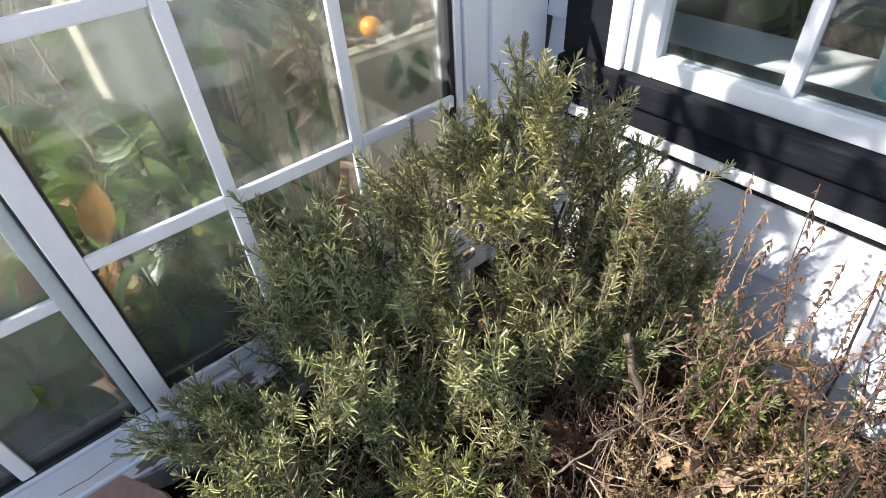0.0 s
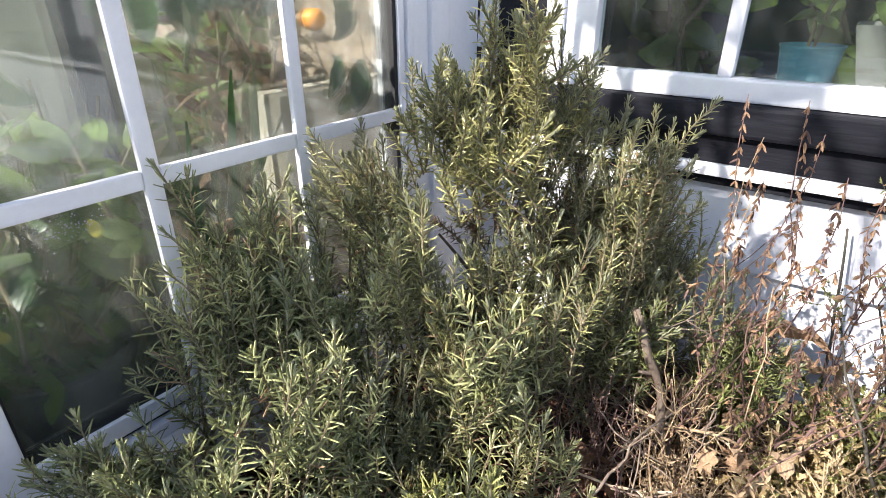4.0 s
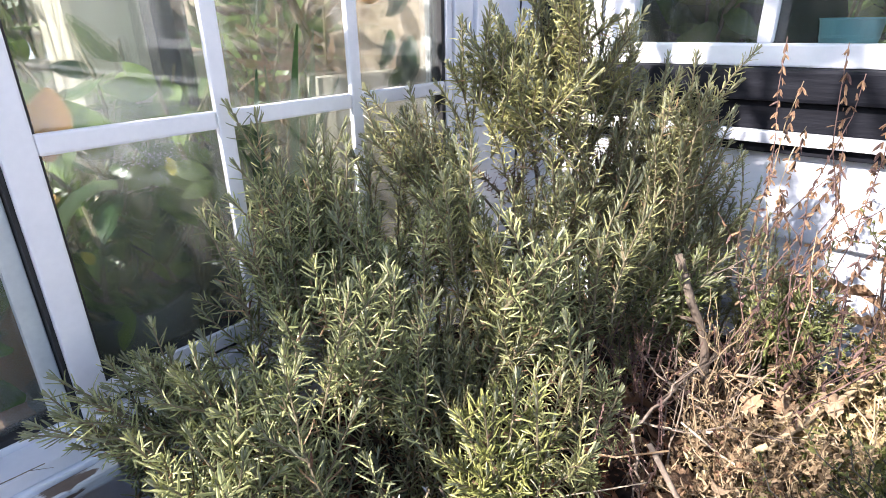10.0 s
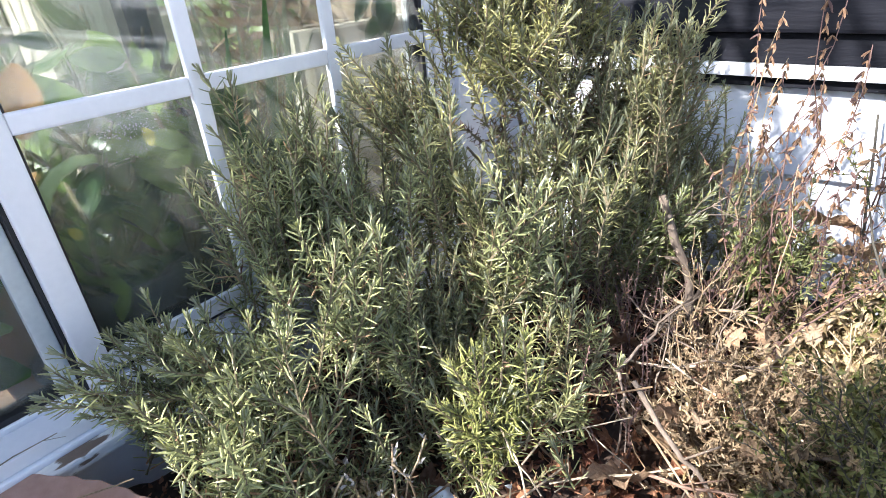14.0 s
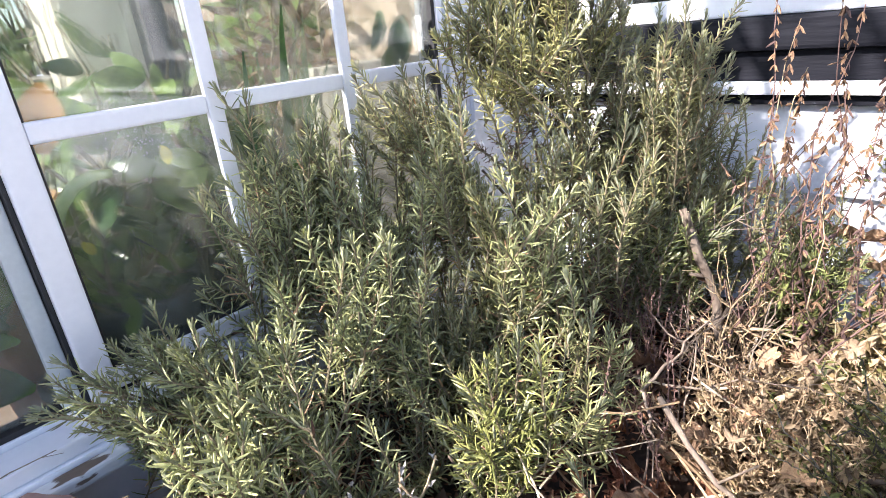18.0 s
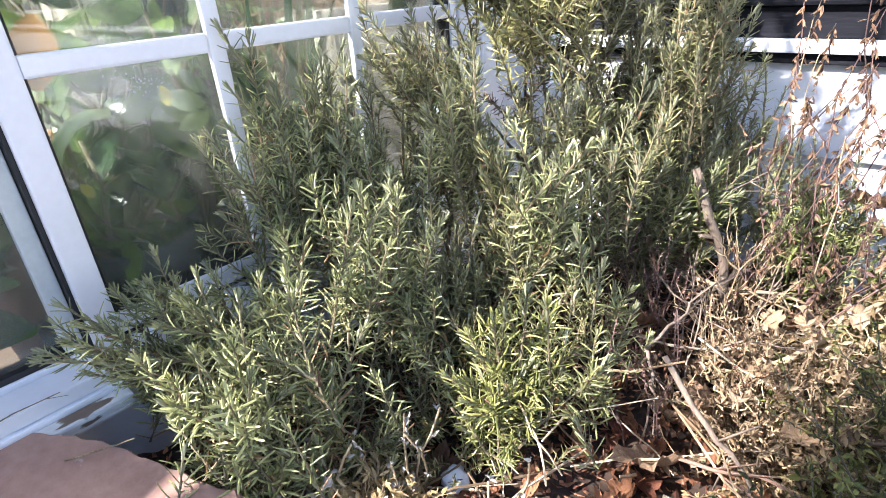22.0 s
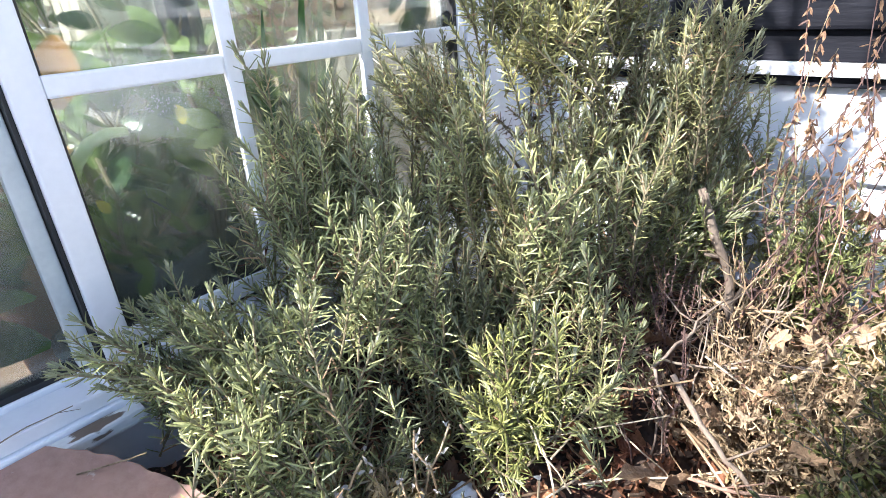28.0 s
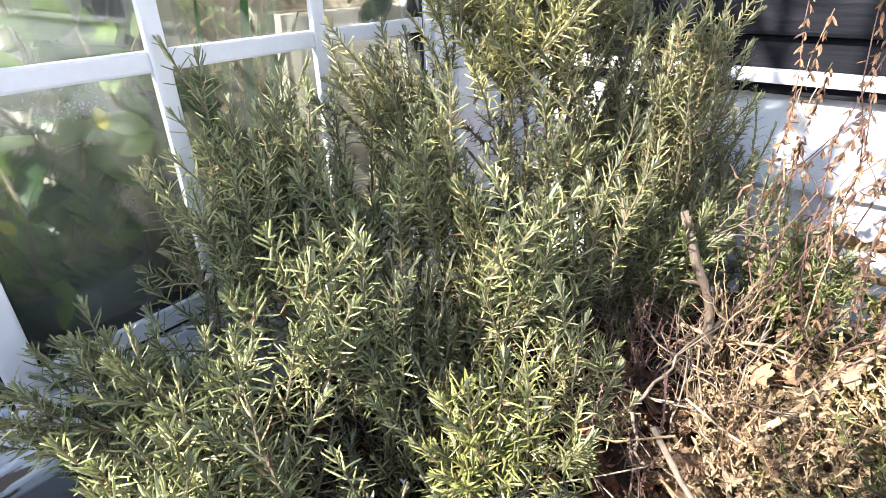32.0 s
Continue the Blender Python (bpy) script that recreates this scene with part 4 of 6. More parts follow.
grow(right_bush, SPRIGS[:5] + SPRIGS_PALE[:2], 42, (0.45, -0.57), FLANK, 22, (0.01, 0.08), 0.8, 0.92, 0.014)

small_bush = holder("rosemary_bush", (0.6, -0.18, 0.0), "small bright green rosemary growing at the wall's foot", "shrub", "rosemary bushes")
woody(small_bush, 5, (0.6, -0.17), [(0.58, -0.2, 0.1), (0.64, -0.17, 0.12), (0.61, -0.14, 0.12)], 0.004)
clump(small_bush, SPRIGS_GREEN, 51, (0.615, -0.225), (0.075, 0.07), 0.255, 0.14, 64, 0.6, 1.0, depth=0.07)
grow(small_bush, SPRIGS_WISP, 52, (0.53, -0.22), [(0.532, -0.188, 0.402), (0.605, -0.15, 0.285), (0.57, -0.17, 0.30), (0.63, -0.13, 0.275), (0.55, -0.20, 0.34), (0.51, -0.19, 0.33)], 10, (0.02, 0.1), 0.5, 1.0, 0.012, 0.06)

# ---- dry herbs, dead stalks and litter on the sunny side ----


def twig_mesh(seed, length, leaf_len, leaf_wide, step, mats, kink=0.02, thick=0.0016, forks=2, curl=0.5):
    """A dry kinked twig along +z with small curled leaves and side twigs."""
    rng = random.Random(seed)
    verts, faces, slots = [], [], []

    def run(base, way, ln, r):
        steps = 6
        pts = wander(rng, base, base + way * ln, steps, ln * kink * 3)
        v, f = tube(pts, [max(0.0005, r * (1 - 0.6 * i / steps)) for i in range(steps + 1)], 5)
        n = len(verts)
        verts.extend(v)
        faces.extend([tuple(n + k for k in q) for q in f])
        slots.extend([0] * len(f))
        h = ln * 0.15
        while leaf_len and h < ln:
            u = h / ln * steps
            i = min(int(u), steps - 1)
            c = pts[i].lerp(pts[i + 1], u - i)
            for _ in range(rng.choice((1, 2, 2, 3))):
                w = Vector([rng.uniform(-1, 1) for _ in range(3)]) + way * 0.4
                w.normalize()
                n = len(faces)
                broad(c, w, w.orthogonal().normalized(), leaf_len * rng.uniform(0.5, 1.3), leaf_wide * rng.uniform(0.6, 1.2), rng.uniform(-curl, curl), verts, faces, fold=rng.uniform(0.2, 0.9), steps=3)
                slots.extend([1] * (len(faces) - n))
            h += step * rng.uniform(0.6, 1.4)
        return pts

    main = run(Vector((0, 0, 0)), Vector((0, 0, 1)), length, thick)
    for _ in range(forks):
        p = main[rng.randrange(2, 6)]
        w = Vector((rng.uniform(-1, 1), rng.uniform(-1, 1), 1)).normalized()
        run(p, w, length * rng.uniform(0.25, 0.5), thick * 0.6)
    me = bpy.data.meshes.new("twig")
    me.from_pydata(verts, [], faces)
    for m in mats:
        me.materials.append(m)
    me.polygons.foreach_set("material_index", slots)
    me.update()
    return me, length


DRY_TWIGS = [twig_mesh(100 + k, 0.10 + 0.02 * k, 0.007, 0.0035, 0.006, (STRAW, PALE_DRY), kink=0.04) for k in range(5)]
RUST_TWIGS = [twig_mesh(120 + k, 0.10 + 0.02 * k, 0.006, 0.003, 0.005, (STRAW, RUST_DRY), kink=0.04) for k in range(4)]
OLIVE_TWIGS = [twig_mesh(140 + k, 0.11 + 0.02 * k, 0.010, 0.005, 0.007, (TWIG, OLIVE), forks=3) for k in range(4)]
BARE_TWIGS = [twig_mesh(160 + k, 0.14 + 0.03 * k, 0, 0, 0.01, (STRAW, STRAW), kink=0.03, thick=0.0017, forks=3) for k in range(4)]
PALE_LEAFY = [twig_mesh(180 + k, 0.10 + 0.02 * k, 0.015, 0.0065, 0.014, (STRAW, PALE_DRY), curl=0.8) for k in range(4)]

OCHRE_TWIGS = [twig_mesh(280 + k, 0.09 + 0.02 * k, 0.0085, 0.0042, 0.0055, (STRAW, OCHRE_LEAF), kink=0.03, thick=0.0012, forks=5) for k in range(4)]
BIG_LEAFY = [twig_mesh(260 + k, 0.09 + 0.02 * k, 0.022, 0.011, 0.020, (STRAW, PALE_DRY), curl=0.9, forks=1) for k in range(3)]
WISPY = [twig_mesh(270 + k, 0.15 + 0.02 * k, 0.0065, 0.003, 0.008, (STRAW, HERB_GREEN if k % 2 else PALE_DRY), kink=0.012, thick=0.0012, forks=2) for k in range(4)]
HERB_TWIGS = [twig_mesh(240 + k, 0.12 + 0.02 * k, 0.0075, 0.0032, 0.0055, (DARK_STEM, HERB_GREEN if k % 2 else OLIVE), forks=5, kink=0.03) for k in range(4)]
SPIKES = [twig_mesh(220 + k, 0.13 + 0.02 * k, 0.0036, 0.0022, 0.005, (PURPLE_STEM, RUST_DRY if k % 2 else PURPLE_STEM), kink=0.015, thick=0.0011, forks=1) for k in range(4)]


def herb(at, label, kinds, seed, centre, radius, top, rim, count, lean, size=1.0, tilt=(0, 0), depth=0.08, group="dry herbs"):
    ob = holder("dry_herb", at, label, "dead plant", group)
    clump(ob, kinds, seed, centre, radius, top, rim, count, lean, size, tilt, depth, floor=0.0)
    return ob


herb((0.56, -0.35, 0), "straw-coloured dead herb with thin upright twigs", WISPY + BARE_TWIGS, 61, (0.565, -0.355), (0.065, 0.07), 0.22, 0.13, 28, 0.35, depth=0.10)
herb((0.64, -0.55, 0), "tan dried herb tangle with crumbled leaves", DRY_TWIGS + BARE_TWIGS[:2] + RUST_TWIGS + OCHRE_TWIGS, 62, (0.645, -0.52), (0.10, 0.11), 0.17, 0.07, 62, 1.3, depth=0.12)
herb((0.76, -0.42, 0), "pale dried herb with curled papery leaves", BIG_LEAFY + PALE_LEAFY + BARE_TWIGS + OLIVE_TWIGS, 63, (0.76, -0.40), (0.13, 0.14), 0.19, 0.07, 80, 1.5, depth=0.14)
herb((0.72, -0.26, 0), "yellowing herb with half-dry leaves near the siding", OLIVE_TWIGS + PALE_LEAFY, 64, (0.74, -0.24), (0.09, 0.10), 0.20, 0.10, 46, 0.8)
herb((0.82, -0.62, 0), "low olive-green herb with small leaves", OLIVE_TWIGS + HERB_TWIGS + HERB_TWIGS, 65, (0.80, -0.58), (0.13, 0.13), 0.27, 0.11, 90, 0.6, depth=0.14)
herb((0.48, -0.40, 0), "thin rust-brown dead herb in the bush's shade", SPIKES, 66, (0.475, -0.41), (0.05, 0.09), 0.19, 0.12, 20, 0.3, depth=0.06)
herb((0.86, -0.74, 0), "sprawling green herb with tiny divided leaves", HERB_TWIGS, 69, (0.80, -0.70), (0.13, 0.10), 0.25, 0.13, 95, 0.7, depth=0.12)
herb((0.70, -0.33, 0), "bright straw-coloured herb with crisp curled leaves", BIG_LEAFY + PALE_LEAFY + WISPY, 70, (0.72, -0.33), (0.11, 0.10), 0.17, 0.10, 50, 0.9, depth=0.08)
herb((0.60, -0.47, 0), "low ochre herb with crumbling tiny leaves over the litter", OCHRE_TWIGS, 71, (0.605, -0.47), (0.10, 0.12), 0.15, 0.085, 40, 1.2, depth=0.07)
herb((0.74, -0.52, 0), "spreading ochre herb with tiny half-dry leaves", OCHRE_TWIGS + HERB_TWIGS[:2], 72, (0.74, -0.50), (0.12, 0.12), 0.18, 0.10, 40, 1.1, depth=0.08)
herb((0.92, -0.30, 0), "brown dead herb beside the house wall", DRY_TWIGS + RUST_TWIGS, 67, (0.95, -0.30), (0.15, 0.16), 0.2, 0.08, 60, 0.8)
herb((0.34, -0.82, 0), "low mat of pale dead stems and small leaves", BARE_TWIGS + BARE_TWIGS + PALE_LEAFY, 68, (0.37, -0.83), (0.14, 0.07), 0.09, 0.04, 110, 1.6, 0.8, depth=0.05)
for tip, foot in (((0.411, -0.40, 0.245), (0.43, -0.39)), ((0.441, -0.40, 0.218), (0.47, -0.40)), ((0.460, -0.38, 0.186), (0.48, -0.41)), ((0.496, -0.585, 0.195), (0.51, -0.56)), ((0.545, -0.56, 0.21), (0.54, -0.55)), ((0.53, -0.50, 0.17), (0.52, -0.49))):
    spike = holder("dry_herb", (*foot, 0.0), "single rust-red seed spike rising from the litter", "dead plant", "dry herbs")
    for k in range(1):
        me, ln = SPIKES[2]
        at = Vector((foot[0] + 0.01 * k, foot[1] - 0.008 * k, 0.0))
        way = Vector(tip) - at
        placed(me, "stem", at, way, k * 2.0, way.length * (1.0 - 0.25 * k) / ln, spike)


def calyx_mesh(seed, size):
    """A dried flower cup: three papery lobes folded into a narrow drooping pod."""
    rng = random.Random(seed)
    verts, faces = [], []
    for k in range(3):
        a = k * 2.094 + rng.uniform(-0.3, 0.3)
        w = Vector((math.cos(a) * 0.16, math.sin(a) * 0.16, 1.0)).normalized()
        broad(Vector((0, 0, 0)), w, w.cross(Vector((math.cos(a), math.sin(a), 0))).normalized(), size * rng.uniform(0.8, 1.15), size * 0.27, rng.uniform(-0.2, 0.2), verts, faces, fold=0.7, steps=4)
    me = bpy.data.meshes.new("dried_flower")
    me.from_pydata(verts, [], faces)
    me.materials.append(PURPLE_STEM if seed % 5 == 3 else RUST_DRY)
    me.update()
    return me


def speck_mesh(seed):
    """A small withered leaf, dark or rust-brown."""
    verts, faces = [], []
    broad(Vector((0, 0, 0)), Vector((0, 0, 1)), Vector((1, 0, 0)), 0.0105, 0.0048, 0.3 * (seed % 3 - 1), verts, faces, fold=0.5, steps=3)
    me = bpy.data.meshes.new("withered_leaf")
    me.from_pydata(verts, [], faces)
    me.materials.append(RUST_DRY if seed % 2 else PURPLE_STEM)
    me.update()
    return me


CALYX = [calyx_mesh(300 + k, 0.0066 + 0.0008 * k) for k in range(5)]
SPECK = [speck_mesh(k) for k in range(4)]


def dead_stalk(seed, foot, tip, label, nodes=10, sway=0.016, thick=0.0014):
    """A thin stem with whorls of dried cups near its top and withered leaves lower down."""
    rng = random.Random(seed)
    ob = holder("flower_stalk", foot, label, "dead flower", "dead flower stalks")
    pts = [p - ob.location for p in wander(rng, foot, tip, 10, sway)]
    v, f = tube(pts, [thick * (1 - 0.06 * i) for i in range(11)], 6)
    stem = mesh_object("stem", v, f, [PURPLE_STEM if seed % 3 else STRAW], ob, smooth=True)
    runs = [(pts[i], pts[i + 1], 1.0) for i in range(10)]

    def whorls(a, b, count, start, on):
        for k in range(count):
            c = a.lerp(b, start + (1 - start) * (k + 0.5) / count)
            turn = rng.uniform(0, 6.28)
            for j in range(rng.choice((1, 2, 2, 3))):
                w = Vector((math.cos(turn + j * 1.9), math.sin(turn + j * 1.9), rng.uniform(-3.0, -0.6)))
                cup = new("dried_flower", rng.choice(CALYX))
                cup.parent = on
                g = rng.uniform(0.75, 1.2) * (1.0 + 0.45 * (k >= count - 5))
                cup.matrix_basis = Matrix.Translation(c) @ aim(w, rng.uniform(0, 6)) @ Matrix.Diagonal((g, g, g, 1))

    whorls(pts[7], pts[10], nodes + 3, 0.0, stem)
    for b in range(3):
        i = rng.randrange(3, 8)
        w = Vector((rng.uniform(-0.7, 0.9), rng.uniform(-0.8, 0.5), 1.0)).normalized()
        end = pts[i] + w * rng.uniform(0.05, 0.11)
        v, f = tube(wander(rng, pts[i], end, 4, 0.004), [thick * 0.6, thick * 0.55, thick * 0.5, thick * 0.45, thick * 0.35], 5)
        side = mesh_object("side_stem", v, f, [PURPLE_STEM], ob, smooth=True)
        whorls(pts[i], end, max(2, nodes // 3), 0.5, side)
    for k in range(32):
        u = rng.uniform(2, 9.0)
        i = int(u)
        leaf = new("withered_leaf", rng.choice(SPECK))
        leaf.parent = stem
        leaf.matrix_basis = Matrix.Translation(pts[i].lerp(pts[i + 1], u - i)) @ aim((rng.uniform(-1, 1), rng.uniform(-1, 1), rng.uniform(-1.8, 0.4)), rng.uniform(0, 6))
    return ob


def placed_local(mesh, name, at, rng, parent, scale=None):
    ob = new(name, mesh)
    ob.parent = parent
    s = scale or rng.uniform(0.7, 1.3)
    ob.matrix_basis = Matrix.Translation(Vector(at) + Vector([rng.uniform(-0.004, 0.004) for _ in range(3)])) @ Euler((rng.uniform(-1, 1), rng.uniform(-1, 1), rng.uniform(0, 6.3))).to_matrix().to_4x4() @ Matrix.Diagonal((s, s, s, 1))
    return ob


STALKS = (
    (1, (0.60, -0.31, 0.0), (0.540, -0.245, 0.552)), (2, (0.63, -0.30, 0.0), (0.600, -0.205, 0.545)),
    (3, (0.62, -0.29, 0.0), (0.575, -0.19, 0.44)), (4, (0.66, -0.28, 0.0), (0.66, -0.20, 0.46)),
    (5, (0.70, -0.30, 0.0), (0.70, -0.20, 0.49)), (6, (0.72, -0.28, 0.0), (0.77, -0.18, 0.50)),
    (7, (0.67, -0.33, 0.0), (0.64, -0.24, 0.36)), (8, (0.75, -0.30, 0.0), (0.84, -0.17, 0.48)),
    (9, (0.60, -0.33, 0.0), (0.62, -0.25, 0.32)), (10, (0.78, -0.26, 0.0), (0.73, -0.14, 0.38)),
    (11, (0.66, -0.34, 0.0), (0.72, -0.27, 0.40)), (12, (0.61, -0.30, 0.0), (0.565, -0.225, 0.50)),
    (13, (0.64, -0.31, 0.0), (0.625, -0.215, 0.51)), (14, (0.68, -0.27, 0.0), (0.735, -0.19, 0.45)),
    (15, (0.80, -0.28, 0.0), (0.90, -0.17, 0.50)), (17, (0.78, -0.30, 0.0), (0.81, -0.20, 0.50)), (18, (0.84, -0.28, 0.0), (0.96, -0.20, 0.49)), (19, (0.82, -0.30, 0.0), (0.93, -0.24, 0.44)), (20, (0.74, -0.31, 0.0), (0.745, -0.22, 0.51)), (22, (0.86, -0.3, 0.0), (0.98, -0.26, 0.42)), (23, (0.80, -0.33, 0.0), (0.86, -0.25, 0.40)), (16, (0.63, -0.34, 0.0), (0.67, -0.29, 0.31)), (25, (0.56, -0.40, 0.0), (0.68, -0.24, 0.36)), (26, (0.58, -0.42, 0.0), (0.74, -0.27, 0.33)), (28, (0.55, -0.38, 0.0), (0.63, -0.22, 0.40)),
)
for k, foot, tip in STALKS:
    dead_stalk(k, foot, tip, "upright dead flower stalk with rust-brown papery flowers" if k % 3 else "pale dead flower stalk with drooping tan flower cups", 10 if k < 7 else 7)


def dead_wood(name, seed, a, b, thick, label, mat=BARK, sway=0.01, stubs=2, group="dead branches", taper=0.45):
    """A bare branch with a few broken stubs."""
    rng = random.Random(seed)
    ob = holder(name, a, label, "branch", group)
    pts = [p - ob.location for p in wander(rng, a, b, 8, sway)]
    v, f = tube(pts, [thick * (1 - taper * i / 8) * rng.uniform(0.9, 1.1) for i in range(9)], 8)
    mesh_object("wood", v, f, [mat], ob, smooth=True)
    for _ in range(stubs):
        i = rng.randrange(2, 8)
        w = (pts[i + 1] - pts[i]).normalized() + Vector([rng.uniform(-1, 1) for _ in range(3)])
        end = pts[i] + w.normalized() * rng.uniform(0.02, 0.06)
        v, f = tube([pts[i], pts[i].lerp(end, 0.5), end], [thick * 0.45, thick * 0.38, thick * 0.3], 6)
        mesh_object("stub", v, f, [mat], ob, smooth=True)
    return ob


dead_wood("bare_snag", 5, (0.575, -0.375, -0.01), (0.480, -0.336, 0.280), 0.0075, "stripped grey-brown dead stem standing in the litter", mat=SHADY_BARK, stubs=3, sway=0.013, taper=0.25)
BRANCHES = (
    ((0.47, -0.35, 0.10), (0.62, -0.37, 0.135), 0.0022), ((0.49, -0.42, 0.06), (0.56, -0.34, 0.16), 0.0019),
    ((0.545, -0.575, 0.16), (0.65, -0.605, 0.06), 0.0033), ((0.507, -0.525, 0.12), (0.548, -0.370, 0.155), 0.0021),
    ((0.513, -0.53, 0.125), (0.536, -0.578, 0.045), 0.0021), ((0.625, -0.455, 0.105), (0.80, -0.20, 0.15), 0.0045),
    ((0.506, -0.345, 0.13), (0.64, -0.320, 0.125), 0.0028), ((0.58, -0.60, 0.06), (0.72, -0.62, 0.08), 0.0022),
    ((0.48, -0.31, 0.23), (0.56, -0.25, 0.27), 0.0017), ((0.53, -0.45, 0.03), (0.50, -0.34, 0.17), 0.0015),
    ((0.46, -0.40, 0.16), (0.60, -0.42, 0.09), 0.0014), ((0.50, -0.36, 0.05), (0.53, -0.30, 0.17), 0.0012), ((0.52, -0.47, 0.10), (0.68, -0.44, 0.13), 0.0014), ((0.55, -0.50, 0.05), (0.52, -0.38, 0.14), 0.0013), ((0.57, -0.45, 0.03), (0.60, -0.36, 0.19), 0.0013), ((0.70, -0.55, 0.12), (0.95, -0.45, 0.13), 0.0025), ((0.57, -0.38, 0.02), (0.60, -0.33, 0.17), 0.0019),
)
for k, (a, b, r) in enumerate(BRANCHES):
    dead_wood("dead_branch", 20 + k, a, b, r, "bare grey-tan dead branch lying over dry herbs", STRAW if k in (0, 5, 6) else RED_TWIG if k == 7 else BARK, 0.008, 4)
dead_wood("leaning_stick", 60, (0.73, -0.06, -0.01), (0.685, -0.012, 0.335), 0.0032, "thin dark stick leaning on the white siding", DARK_STEM, 0.003, 0, "")

dark_shrub = holder("dark_shrub", (0.83, -0.33, 0.0), "dark-stemmed shrub with sparse tiny leaves by the wall", "shrub")
rng = random.Random(77)
TINY = [twig_mesh(200 + k, 0.10 + 0.02 * k, 0.008, 0.0035, 0.009, (DARK_STEM, OLIVE if k % 2 else RUST_DRY), forks=3, thick=0.0012) for k in range(4)]
for k in range(15):
    a = rng.uniform(-0.5, 1.2)
    end = Vector((0.83 + 0.16 * math.cos(a * 2) + 0.018 * k - 0.1, -0.33 + rng.uniform(0.02, 0.24), rng.uniform(0.22, 0.42)))
    pts = [p - dark_shrub.location for p in wander(rng, (0.83 + rng.uniform(-0.02, 0.02), -0.33 + rng.uniform(-0.02, 0.02), -0.01), end, 8, 0.008)]
    v, f = tube(pts, [0.0042 * (1 - 0.09 * i) for i in range(9)], 6)
    stem = mesh_object("stem", v, f, [DARK_STEM], dark_shrub, smooth=True)
    for i in range(3, 9):
        me, ln = rng.choice(TINY)
        placed(me, "twig", pts[i] + dark_shrub.location, (rng.uniform(-1, 1), rng.uniform(-1, 1), 1.0), rng.uniform(0, 6), rng.uniform(0.5, 0.9), stem, dark_shrub.location)

# fallen leaves


def fallen_mesh(seed, lobes):
    """A dry leaf with a lobed outline, arched and curled at its rim."""
    rng = random.Random(seed)
    verts, faces = [Vector((0, 0, 0.004))], []
    n = 40
    curl, tw, roll = rng.uniform(0.3, 0.9), rng.uniform(-0.5, 0.5), rng.uniform(0.1, 0.5)
    for ring in (0.35, 0.7, 1.0):
        for k in range(n):
            a = 2 * math.pi * k / n
            tooth = 0.035 * math.cos(a * lobes * 3) + rng.uniform(-0.015, 0.015)
            r = ring * (0.48 + (0.10 * math.cos(lobes * a) + tooth) * ring)
            x, y = r * math.cos(a) * 1.3, r * math.sin(a) * (0.9 - 0.35 * math.cos(a))
            z = curl * y * y - roll * x * x * (1 if x > 0 else -0.4) + tw * x * y + 0.05 * math.sin(9 * x + seed) * ring + 0.05 * abs(math.sin(a * 3.5)) * ring
            verts.append(Vector((x, y, z)))
    for r in (1, 1 + n):
        for k in range(n):
            j = (k + 1) % n
            faces.append((r + k, r + n + k, r + n + j, r + j))
    for k in range(n):
        faces.append((0, 1 + k, 1 + (k + 1) % n))
    s, t = tube([Vector((-0.55, 0, 0)), Vector((-0.75, 0.02, 0.02)), Vector((-0.95, 0.06, 0.05))], [0.02, 0.016, 0.014], 5)
    m = len(verts)
    verts.extend(s)
    faces.extend([tuple(m + i for i in q) for q in t])
    me = bpy.data.meshes.new("fallen_leaf")
    me.from_pydata(verts, [], faces)
    me.materials.append(DRY_LEAF)
    me.update()
    return me


FALLEN = [fallen_mesh(400 + k, (5, 7, 3, 5, 9)[k]) for k in range(5)]
PALE_FALLEN = [fallen_mesh(410 + k, (3, 5, 3)[k]) for k in range(3)]
RUST_FALLEN = [fallen_mesh(420 + k, (5, 7, 5)[k]) for k in range(3)]
for me in RUST_FALLEN:
    me.materials[0] = RUST_LEAF
for me in PALE_FALLEN:
    me.materials[0] = PALE_LEAF
rng = random.Random(9)


def fallen(at, size, tip, mesh, label="curled dry brown leaf lying on the soil"):
    ob = new("fallen_leaf", mesh)
    ob.matrix_basis = Matrix.Translation(at) @ Euler((rng.uniform(-tip, tip), rng.uniform(-tip, tip), rng.uniform(0, 6.3))).to_matrix().to_4x4() @ Matrix.Diagonal((size, size, size * 1.7, 1))
    return tagged(ob, label, "leaf", "fallen leaves")


for k in range(95):
    x, y = rng.uniform(0.30, 1.0), rng.uniform(-0.92, -0.06)
    if x < 0.45 and y > -0.72:
        continue
    fallen((x, y, ground_height(x, y) + rng.uniform(0.006, 0.03)), rng.uniform(0.022, 0.048), 0.7, rng.choice(FALLEN))
